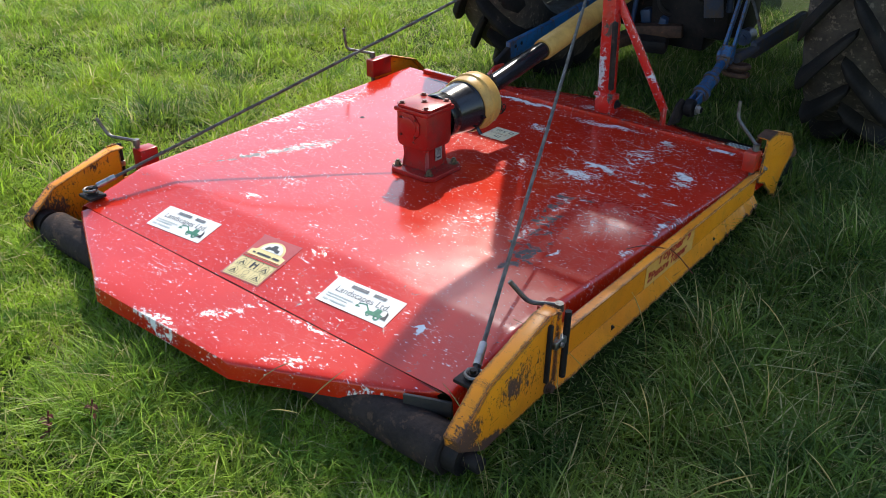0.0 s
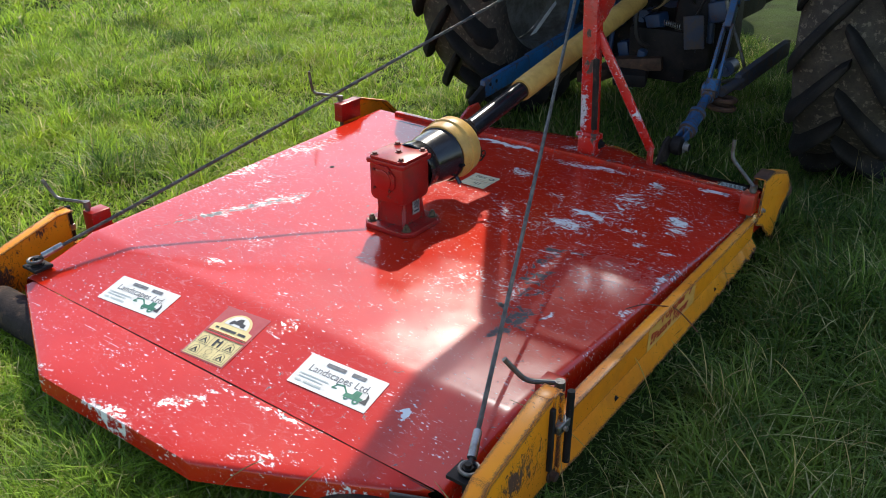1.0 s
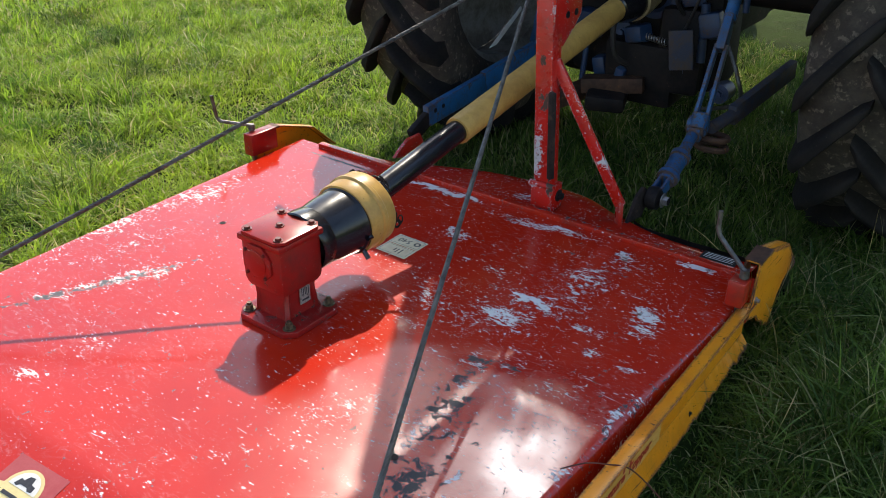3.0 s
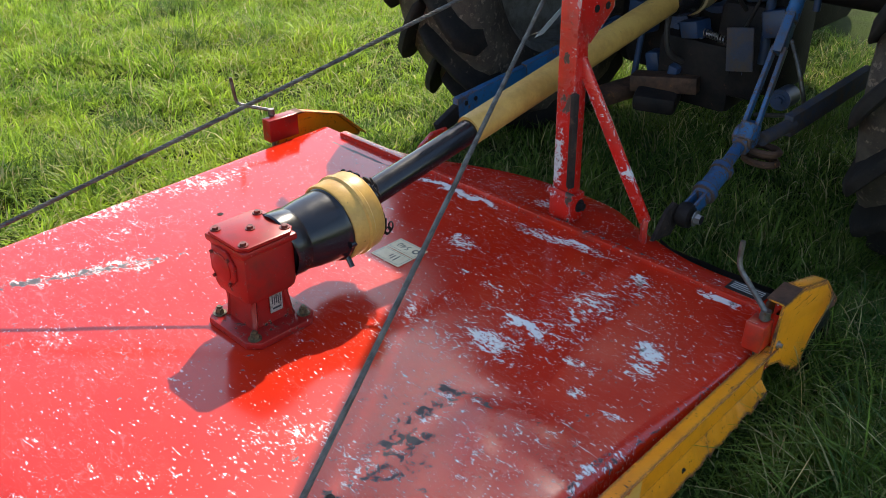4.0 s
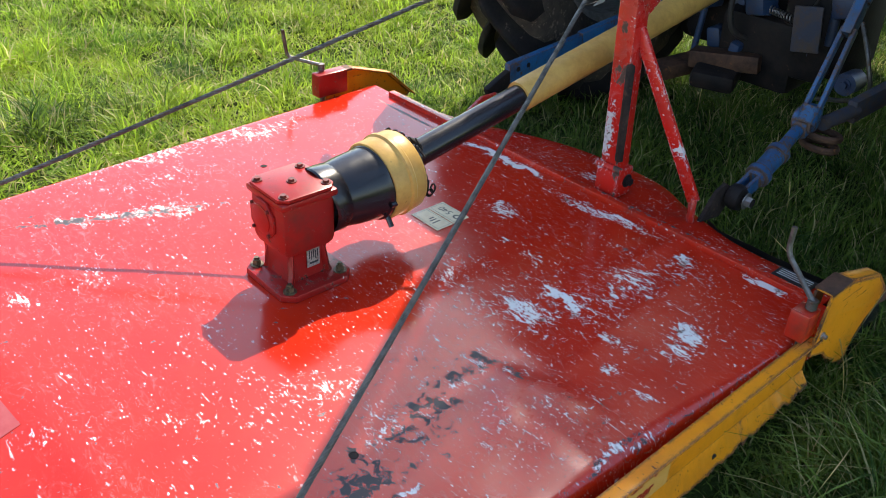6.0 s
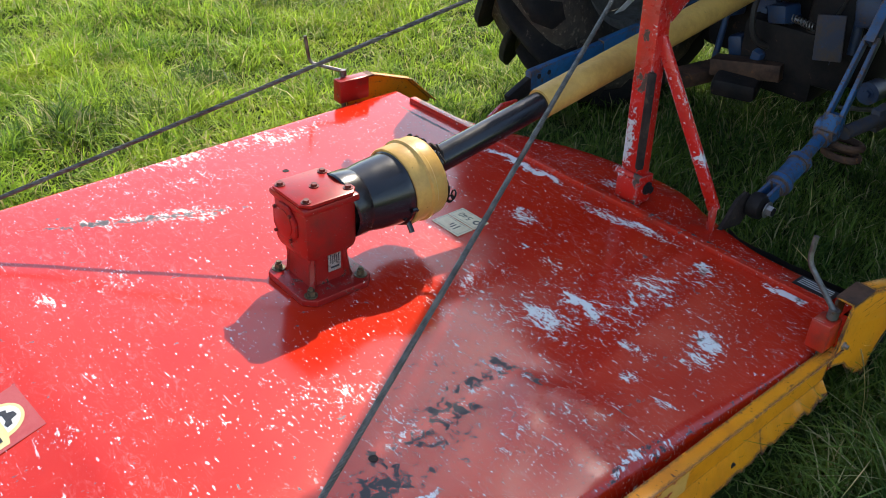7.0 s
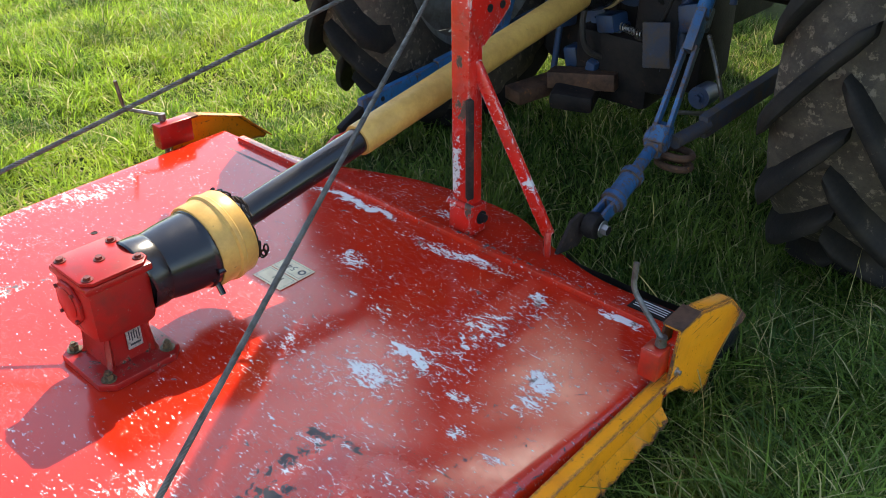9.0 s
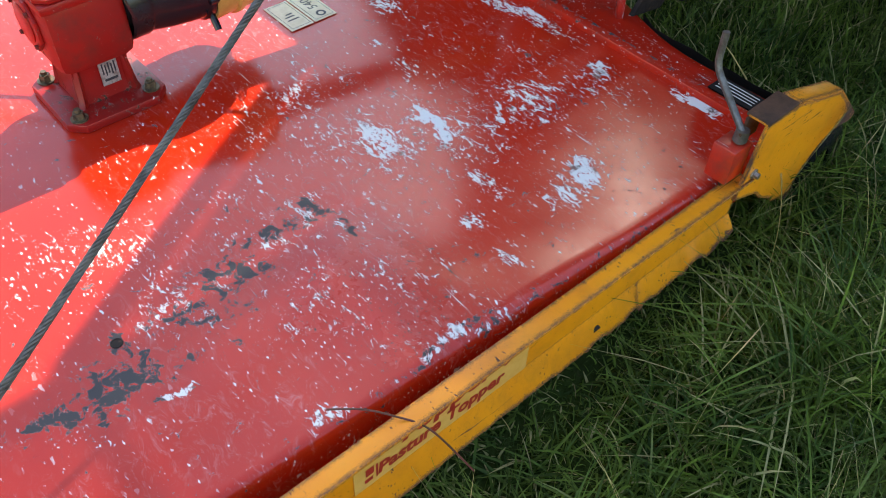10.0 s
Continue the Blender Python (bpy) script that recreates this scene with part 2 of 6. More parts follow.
RED, RED_DARK = (0.53, 0.022, 0.006), (0.45, 0.015, 0.005)
PRIMER, RUST = (0.72, 0.69, 0.65), (0.10, 0.05, 0.03)
deck_paint = worn_paint("deck_red_paint", RED, RED_DARK, PRIMER, RUST, 0.695, 0.630, 0.13, DECK_WHITE + DECK_SCUFFED + EDGE_WHITE, DECK_BARE, dots=0.19, pits=((0.72, 0.10, 0.22, 0.18, 60, 0.20), (0.62, -0.15, 0.2, 0.2, 0, 0.10), (0.3, 0.3, 0.4, 0.35, 0, 0.07)), matt=0.08, shine=0.52, edges=0.06)
red_paint = worn_paint("red_paint", RED, RED_DARK, PRIMER, RUST, 0.75, 0.73, 0.34, grime=0.7, edges=0.05)
apron_paint = worn_paint("apron_red_paint", RED, RED_DARK, PRIMER, RUST, 0.66, 0.635, 0.2, ((0.02, 0.95, 0.2, 0.05, 0, 0.05), (0.12, 0.98, 0.06, 0.04, 20, 0.09), (0.6, 0.93, 0.2, 0.03, 0, 0.05)), ((0.4, 0.885, 0.5, 0.012, 0, 0.12),), grime=0.5, dots=0.14, shine=0.35)
gear_paint = worn_paint("gearbox_red_paint", (0.33, 0.011, 0.008), (0.20, 0.008, 0.006), PRIMER, RUST, 0.75, 0.72, 0.3, grime=0.65, edges=0.05, shine=0.3, rusts=((0, 0, 0.228, 0.13, 0.13, 0.03, 0.2), (0, -0.07, 0.35, 0.05, 0.03, 0.06, 0.06)))
grimy_red = speckled("grimy_red_bolts", (0.22, 0.022, 0.012), (0.07, 0.02, 0.014), 0.4, 0.0, 90.0)
brassy = speckled("greasy_brown_nuts", (0.20, 0.15, 0.08), (0.05, 0.035, 0.025), 0.4, 0.5, 80.0)
mast_paint = worn_paint("mast_red_paint", (0.60, 0.016, 0.01), RED_DARK, (0.55, 0.55, 0.56), RUST, 0.67, 0.655, 0.25, edges=0.12, grime=0.4, dots=0.13,
                        balls=((0.168, 0.90, 0.40, 0.03, 0.05, 0.13, 0.3), (0.25, 0.96, 0.40, 0.03, 0.035, 0.14, 0.35), (0.366, 0.97, 0.40, 0.05, 0.04, 0.03, 0.2)),
                        rusts=((0.225, 0.90, 0.45, 0.022, 0.022, 0.26, 0.5), (0.19, 0.9, 0.57, 0.05, 0.05, 0.05, 0.35), (0.165, 0.9, 0.69, 0.02, 0.05, 0.03, 0.4)))
YELLOW_WORN = ((0.928, -0.965, 0.15, 0.05, 0.07, 0.07, 0.3), (0.928, -0.78, 0.2, 0.05, 0.2, 0.09, 0.15), (0.928, -0.9, 0.1, 0.05, 0.1, 0.03, 0.3), (0.92, 1.07, 0.22, 0.06, 0.06, 0.08, 0.22), (0.92, 0.93, 0.075, 0.06, 0.06, 0.03, 0.25), (0.92, 0.74, 0.09, 0.06, 0.08, 0.03, 0.2), (0.92, 0.7, 0.27, 0.06, 0.05, 0.08, 0.15),
               (-0.92, -0.9, 0.08, 0.06, 0.16, 0.14, 0.22), (-0.92, -0.7, 0.2, 0.06, 0.12, 0.06, 0.12), (-0.92, 0.95, 0.2, 0.06, 0.15, 0.1, 0.03))
yellow_paint = worn_paint("yellow_paint", (0.82, 0.285, 0.010), (0.72, 0.205, 0.008), (0.09, 0.04, 0.025), (0.04, 0.02, 0.015), 0.70, 0.625, 0.32, dots=0.14, grime=0.25, edges=0.19, shine=0.3, balls=YELLOW_WORN, upright=True)
blue_paint = worn_paint("blue_paint", (0.010, 0.12, 0.30), (0.008, 0.065, 0.17), (0.10, 0.06, 0.045), (0.05, 0.03, 0.02), 0.68, 0.57, 0.4, grime=0.9, edges=0.14, dots=0.13)
black_plastic = speckled("black_plastic", (0.006, 0.0065, 0.010), (0.012, 0.011, 0.012), 0.2, 0.0, 9.0, bump=0.05, shine=0.5)
yellow_plastic = speckled("yellow_plastic", (0.60, 0.35, 0.09), (0.42, 0.23, 0.06), 0.36, 0.0, 14.0, (0.12, 0.08, 0.04), 0.63, 0.1)
beige_plastic = speckled("beige_plastic", (0.42, 0.32, 0.16), (0.22, 0.16, 0.08), 0.5, 0.0, 20.0)
rubber = speckled("tyre_rubber", (0.012, 0.011, 0.011), (0.028, 0.023, 0.019), 0.8, 0.0, 11.0, (0.09, 0.07, 0.052), 0.62, 0.8, 0.12)
muddy_rubber = speckled("muddy_tyre_rubber", (0.05, 0.040, 0.033), (0.085, 0.068, 0.052), 0.85, 0.0, 24.0, (0.17, 0.135, 0.10), 0.55, 1.0, 0.12)
old_rubber = speckled("old_rubber", (0.02, 0.019, 0.018), (0.045, 0.035, 0.03), 0.6, 0.0, 12.0)
rusty = speckled("rusty_steel", (0.13, 0.065, 0.04), (0.05, 0.03, 0.022), 0.65, 0.5, 16.0, (0.24, 0.1, 0.04), 0.6)
steel = speckled("bright_steel", (0.42, 0.41, 0.4), (0.2, 0.18, 0.16), 0.36, 0.9, 30.0, (0.12, 0.06, 0.03), 0.66)
dull_steel = speckled("dull_steel", (0.2, 0.19, 0.18), (0.09, 0.075, 0.06), 0.45, 0.85, 30.0, (0.12, 0.06, 0.03), 0.6)
roller_steel = speckled("roller_steel", (0.042, 0.028, 0.022), (0.018, 0.013, 0.011), 0.8, 0.0, 16.0, (0.075, 0.043, 0.028), 0.55, 0.9, 0.2)
black_steel = speckled("greasy_black_steel", (0.010, 0.009, 0.010), (0.026, 0.019, 0.016), 0.6, 0.1, 14.0, (0.08, 0.042, 0.026), 0.62, 0.5, 0.16)

# ---- shaping helpers ----


def link_mesh(name, bm, material, parent=None, label="", smooth=32):
    mesh = bpy.data.meshes.new(name)
    bmesh.ops.recalc_face_normals(bm, faces=bm.faces)
    bm.to_mesh(mesh)
    bm.free()
    mesh.materials.append(material)
    if smooth:
        mesh.shade_smooth()
        mesh.set_sharp_from_angle(angle=radians(smooth))
    ob = new(name, mesh)
    if parent is not None:
        ob.parent = parent
    return tagged(ob, label)


def part(name, bm, material, parent, label="", smooth=32):
    """One mesh object under a thing or under a part."""
    return link_mesh(name, bm, material, parent, label, smooth)


def thing(name, label, category, group=""):
    ob = new(name)
    ob.empty_display_size = 0.1
    return tagged(ob, label, category, group)


def box(bm, centre, size, turn=(0, 0, 0), bevel=0.0):
    """A block, its edges rounded by bevel."""
    m = pose(*centre, *turn) @ Matrix.Diagonal((*size, 1))
    made = bmesh.ops.create_cube(bm, size=1.0, matrix=m)["verts"]
    if bevel:
        edges = list({e for v in made for e in v.link_edges})
        bmesh.ops.bevel(bm, geom=edges, offset=bevel, segments=2, affect="EDGES", profile=0.5)
    return bm


def frame_along(a, b):
    """A turn whose z runs from a to b."""
    return (Vector(b) - Vector(a)).to_track_quat("Z", "Y").to_matrix().to_4x4()


def rod(bm, a, b, r, r2=None, n=12, cap=True):
    a, b = Vector(a), Vector(b)
    m = Matrix.Translation((a + b) / 2) @ frame_along(a, b)
    bmesh.ops.create_cone(bm, cap_ends=cap, segments=n, radius1=r, radius2=r if r2 is None else r2, depth=(b - a).length, matrix=m)
    return bm


def sweep(bm, points, r, n=8, closed=False):
    """A round bar along a line of points."""
    pts = [Vector(p) for p in points]
    rings = []
    side = None
    for i, p in enumerate(pts):
        a, b = pts[max(i - 1, 0)], pts[min(i + 1, len(pts) - 1)]
        if closed:
            a, b = pts[i - 1], pts[(i + 1) % len(pts)]
        d = (b - a).normalized()
        if side is None:
            side = d.orthogonal().normalized()
        side = (side - d * side.dot(d)).normalized()
        up = d.cross(side)
        rr = r[i] if isinstance(r, (list, tuple)) else r
        rings.append([bm.verts.new(p + rr * (math.cos(t) * side + math.sin(t) * up)) for t in (2 * math.pi * k / n for k in range(n))])
    pairs = list(zip(rings, rings[1:])) + ([(rings[-1], rings[0])] if closed else [])
    for p, q in pairs:
        for k in range(n):
            bm.faces.new((p[k], p[(k + 1) % n], q[(k + 1) % n], q[k]))
    if not closed:
        bm.faces.new(rings[0][::-1])
        bm.faces.new(rings[-1])
    return bm


def curve_points(points, steps=6):
    """A smooth line through the points."""
    pts = [Vector(p) for p in points]
    out = []
    for i in range(len(pts) - 1):
        p0, p1, p2, p3 = pts[max(i - 1, 0)], pts[i], pts[i + 1], pts[min(i + 2, len(pts) - 1)]
        for k in range(steps):
            t = k / steps
            out.append(0.5 * (2 * p1 + (p2 - p0) * t + (2 * p0 - 5 * p1 + 4 * p2 - p3) * t * t + (3 * p1 - p0 - 3 * p2 + p3) * t**3))
    return out + [pts[-1]]


def rounded(points, r=0.012, steps=4):
    """The line with its corners rounded."""
    pts = [Vector(p) for p in points]
    out = [pts[0]]
    for a, p, b in zip(pts, pts[1:], pts[2:]):
        u, v = (a - p).normalized(), (b - p).normalized()
        s, e = p + u * min(r, (a - p).length / 2), p + v * min(r, (b - p).length / 2)
        for k in range(steps + 1):
            t = k / steps
            out.append((1 - t) ** 2 * s + 2 * t * (1 - t) * p + t * t * e)
    return out + [pts[-1]]


def lathe(bm, profile, m, n=32, closed=False):
    """A profile of (radius, height) turned about z, then laid by m."""
    rings = [[bm.verts.new(m @ Vector((r * math.cos(t), r * math.sin(t), h))) for t in (2 * math.pi * k / n for k in range(n))] for r, h in profile]
    pairs = list(zip(rings, rings[1:])) + ([(rings[-1], rings[0])] if closed else [])
    for p, q in pairs:
        for k in range(n):
            bm.faces.new((p[k], p[(k + 1) % n], q[(k + 1) % n], q[k]))
    return bm


def slab(bm, outline, thick, m=None, bevel=0.0):
    """A flat outline of (x, y), thick along z, laid by m."""
    m = m or Matrix()
    low = [bm.verts.new(m @ Vector((x, y, 0))) for x, y in outline]
    high = [bm.verts.new(m @ Vector((x, y, thick))) for x, y in outline]
    n = len(outline)
    faces = [bm.faces.new(low[::-1]), bm.faces.new(high)]
    faces += [bm.faces.new((low[k], low[(k + 1) % n], high[(k + 1) % n], high[k])) for k in range(n)]
    if bevel:
        edges = list({e for f in faces[:2] for e in f.edges})
        bmesh.ops.bevel(bm, geom=edges, offset=bevel, segments=2, affect="EDGES", profile=0.5)
    return bm


UPRIGHT = Matrix(((0, 0, 1, 0), (1, 0, 0, 0), (0, 1, 0, 0), (0, 0, 0, 1)))  # outline (y, z), thick along x


def side_slab(bm, outline, x, thick, bevel=0.0):
    return slab(bm, outline, thick, Matrix.Translation((x, 0, 0)) @ UPRIGHT, bevel)


def hexbolt(bm, at, r=0.011, h=0.008, axis=(0, 0, 1), washer=True, stud=0.0):
    """A hexagon head on its washer, with the end of the stud."""
    at, d = Vector(at), Vector(axis).normalized()
    if washer:
        rod(bm, at, at + d * 0.0025, r * 1.5, n=16)
    rod(bm, at + d * 0.002, at + d * (0.002 + h), r, r * 0.94, n=6)
    if stud:
        rod(bm, at + d * h, at + d * (h + stud), r * 0.55, n=8)
    return bm


def lettering(text, size, material, parent, m, name="lettering", thick=0.0, lean=0.0, narrow=1.0, bold=0.0):
    """Raised flat letters in the built-in font; m lays them, centred."""
    curve = bpy.data.curves.new("letters", "FONT")
    curve.body, curve.size, curve.align_x, curve.align_y, curve.shear = text, size, "CENTER", "CENTER", lean
    curve.extrude, curve.offset = thick, bold
    curve.resolution_u = 3
    ob = bpy.data.objects.new("letters", curve)
    scene.collection.objects.link(ob)
    mesh = bpy.data.meshes.new_from_object(ob.evaluated_get(bpy.context.evaluated_depsgraph_get()))
    bpy.data.objects.remove(ob)
    bpy.data.curves.remove(curve)
    bm = bmesh.new()
    bm.from_mesh(mesh)
    bpy.data.meshes.remove(mesh)
    # one part a word: a new word begins where a gap is wide
    order = sorted(bm.faces, key=lambda f: min(v.co.x - lean * v.co.y for v in f.verts))
    words, right = [], -1e9
    for f in order:
        xs = [v.co.x - lean * v.co.y for v in f.verts]
        if min(xs) > right + 0.2 * size:
            words.append([])
        words[-1].append([v.co.copy() for v in f.verts])
        right = max(right, max(xs))
    bm.free()
    lay = m @ Matrix.Diagonal((narrow, 1, 1, 1))
    for faces in words:
        bm = bmesh.new()
        for f in faces:
            bm.faces.new([bm.verts.new(lay @ co) for co in f])
        part(name, bm, material, parent, smooth=0)


def flat_bars(bm, bars, m, lift=0.0006):
    """Thin printed bars: each (x, y, width, height) from its centre."""
    for x, y, w, h in bars:
        quad = [bm.verts.new(m @ Vector((x + i * w / 2, y + j * h / 2, lift))) for i, j in ((-1, -1), (1, -1), (1, 1), (-1, 1))]
        bm.faces.new(quad)
    return bm


def bars_each(name, bars, m, lift, material, parent):
    for each in bars:
        part(name, flat_bars(bmesh.new(), [each], m, lift), material, parent, smooth=0)


# ---- ground and grass ----


def ground_height(x, y):
    return 0.018 * math.sin(1.7 * x + 0.6) * math.sin(1.3 * y) + 0.012 * math.sin(3.1 * x - 2.2 * y)


def build_ground():
    m = Nodes("turf_soil")
    color = m.mix(m.ramp(m.noise(2.2, 6, 0.65), 0.35, 0.7), (0.040, 0.062, 0.012), (0.024, 0.034, 0.010))
    color = m.mix(m.ramp(m.noise(14.0, 5, 0.7), 0.58, 0.72), color, (0.08, 0.07, 0.03))
    m.bump(m.noise(60.0, 5, 0.7), 0.8, 0.02)
    mat = m.done(color, 0.95, Specular_IOR_Level=0.05)
    bm = bmesh.new()
    lines = [-2500, -400, -80, -30, -15] + [-9 + 0.3 * k for k in range(61)] + [15, 30, 80, 400, 2500]
    grid = [[bm.verts.new((x, y, ground_height(x, y) if abs(x) < 9.2 and abs(y) < 9.2 else 0.0)) for y in lines] for x in lines]
    for a, b in zip(grid, grid[1:]):
        for k in range(len(lines) - 1):
            bm.faces.new((a[k], b[k], b[k + 1], a[k + 1]))
    tagged(link_mesh("ground", bm, mat), "uneven pasture turf under short grazed grass", "ground", kind="structure")


def grass_material(name, fresh, dry, share=0.62):
    """Leaf blades: each its own shade from deep green to yellow-green, in drifts, some dead."""
    m = Nodes(name)
    geo = m.add("ShaderNodeNewGeometry")
    tone = geo.outputs["Random Per Island"]
    dark, light = tuple(0.30 * v for v in fresh), (fresh[0] * 1.5, fresh[1] * 1.35, fresh[2] * 1.1)
    color = m.mix(m.ramp(tone, 0.0, 0.62), dark, light)
    color = m.mix(m.math("MULTIPLY", m.ramp(m.noise(1.1, 4), 0.4, 0.68), 0.6), color, (fresh[0] * 1.5, fresh[1] * 1.2, fresh[2] * 0.9))
    color = m.mix(m.math("MULTIPLY", m.ramp(m.noise(5.5, 5, 0.65), 0.46, 0.68), 0.8), color, (fresh[0] * 0.32, fresh[1] * 0.46, fresh[2] * 0.55))
    color = m.mix(m.math("MULTIPLY", m.ramp(m.noise(3.2, 5, 0.6, m.mapped(move=(7, 3, 0))), 0.58, 0.72), 0.6), color, (fresh[0] * 1.7, fresh[1] * 1.05, fresh[2] * 1.6))
    color = m.mix(m.ramp(tone, share + 0.27, share + 0.3), color, dry)
    m.done(color, 0.5, Specular_IOR_Level=0.2)
    leaf = m.add("ShaderNodeBsdfTranslucent")
    m.l.new(color, leaf.inputs["Color"])
    both = m.add("ShaderNodeMixShader")
    both.inputs[0].default_value = 0.48
    m.l.new(m.bsdf.outputs[0], both.inputs[1])
    m.l.new(leaf.outputs[0], both.inputs[2])
    m.l.new(both.outputs[0], m.n["Material Output"].inputs["Surface"])
    return m.mat


# same grass, colours darkened for the tractor's shade, mid beside it, pale in sun
grass_green = grass_material("shade_toned_grass_blades", (0.105, 0.185, 0.036), (0.42, 0.38, 0.17))
grass_mid = grass_material("mid_toned_grass_blades", (0.22, 0.36, 0.05), (0.46, 0.41, 0.18))
grass_pale = grass_material("sun_toned_grass_blades", (0.265, 0.42, 0.05), (0.56, 0.49, 0.22))
straw = grass_material("dry_stalks", (0.40, 0.36, 0.17), (0.3, 0.25, 0.12))


def blades(name, xy, tall, wide, lean, material, label, seed, joints=2):
    """Bent, tapered blades of grass, one for each place, arching over in some joints to a tip."""
    rng = np.random.default_rng(seed)
    n = len(xy)
    x, y = xy[:, 0], xy[:, 1]
    z = 0.018 * np.sin(1.7 * x + 0.6) * np.sin(1.3 * y) + 0.012 * np.sin(3.1 * x - 2.2 * y) - 0.004
    patch = 0.5 + 0.5 * np.sin(5.1 * x + 2.0 * np.sin(3.3 * y)) * np.sin(4.3 * y + 1.7 * np.sin(4.1 * x))
    h = tall * rng.uniform(0.35, 1.3, n) * (0.55 + 0.9 * patch)
    # cropped and pressed down along the outside of the runner
    h *= np.where((np.abs(y - 0.08) < 0.72) & (np.abs(x) < 1.2), np.clip((np.abs(x) - 0.93) / 0.22, 0.22, 1.0), 1.0)
    w = wide * rng.uniform(0.5, 1.4, n)
    turn, way = rng.uniform(0, 2 * np.pi, n), rng.uniform(0, 2 * np.pi, n)
    bend = lean * rng.uniform(0.15, 1.9, n)
    across = np.stack([np.cos(turn), np.sin(turn), np.zeros(n)], 1)
    ahead = np.stack([np.cos(way), np.sin(way), np.zeros(n)], 1)
    root = np.stack([x, y, z], 1)
    count = 2 * joints + 1
    verts = np.empty((n, count, 3))
    for k in range(joints + 1):
        t = k / joints if joints > 2 else (0.0, 0.6, 1.0)[k]
        rise = h * (t - 0.25 * bend * t * t)
        mid = root + ahead * (h * bend * t * t)[:, None] + np.array([0, 0, 1]) * rise[:, None]
        if k == joints:
            verts[:, 2 * k] = mid
        else:
            half = across * (w * 0.5 * (1 - 0.45 * t * t))[:, None]
            verts[:, 2 * k], verts[:, 2 * k + 1] = mid - half, mid + half
    base = np.arange(n)[:, None] * count
    faces = [base + np.array([[2 * k, 2 * k + 1, 2 * k + 3, 2 * k + 2]]) for k in range(joints - 1)]
    faces.append(base + np.array([[2 * joints - 2, 2 * joints - 1, 2 * joints]]))
    loops = np.concatenate(faces, 1).ravel()
    each = 4 * (joints - 1) + 3
    starts = np.stack([np.arange(n) * each + 4 * k for k in range(joints)], 1).ravel()
    mesh = bpy.data.meshes.new(name)
    mesh.vertices.add(count * n)
    mesh.vertices.foreach_set("co", verts.ravel())
    mesh.loops.add(len(loops))
    mesh.loops.foreach_set("vertex_index", loops.astype(np.int32))
    mesh.polygons.add(joints * n)
    mesh.polygons.foreach_set("loop_start", starts.astype(np.int32))
    mesh.update(calc_edges=True)
    mesh.validate()
    mesh.materials.append(material)
    return tagged(new(name, mesh), label, "grass", kind="stuff")


def scatter(n, x0, x1, y0, y1, seed, clump=0.0):
    """Places spread over a rectangle, some drawn together into tufts, none under the wheels or the middle of the mower."""
    rng = np.random.default_rng(seed)
    xy = np.stack([rng.uniform(x0, x1, n), rng.uniform(y0, y1, n)], 1)
    if clump:
        heads = np.stack([rng.uniform(x0, x1, n // 60 + 1), rng.uniform(y0, y1, n // 60 + 1)], 1)
        some = rng.random(n) < clump
        xy[some] = heads[rng.integers(0, len(heads), some.sum())] + rng.normal(0, 0.035, (some.sum(), 2))
    x, y = xy[:, 0], xy[:, 1]
    under = (np.abs(x) < 0.78) & (y > -0.85) & (y < 0.85)
    tyre = (np.abs(y - 2.0) < 0.28) & (((x > 0.81) & (x < 1.2)) | ((x > -0.94) & (x < -0.56)))
    return xy[~(under | tyre)]


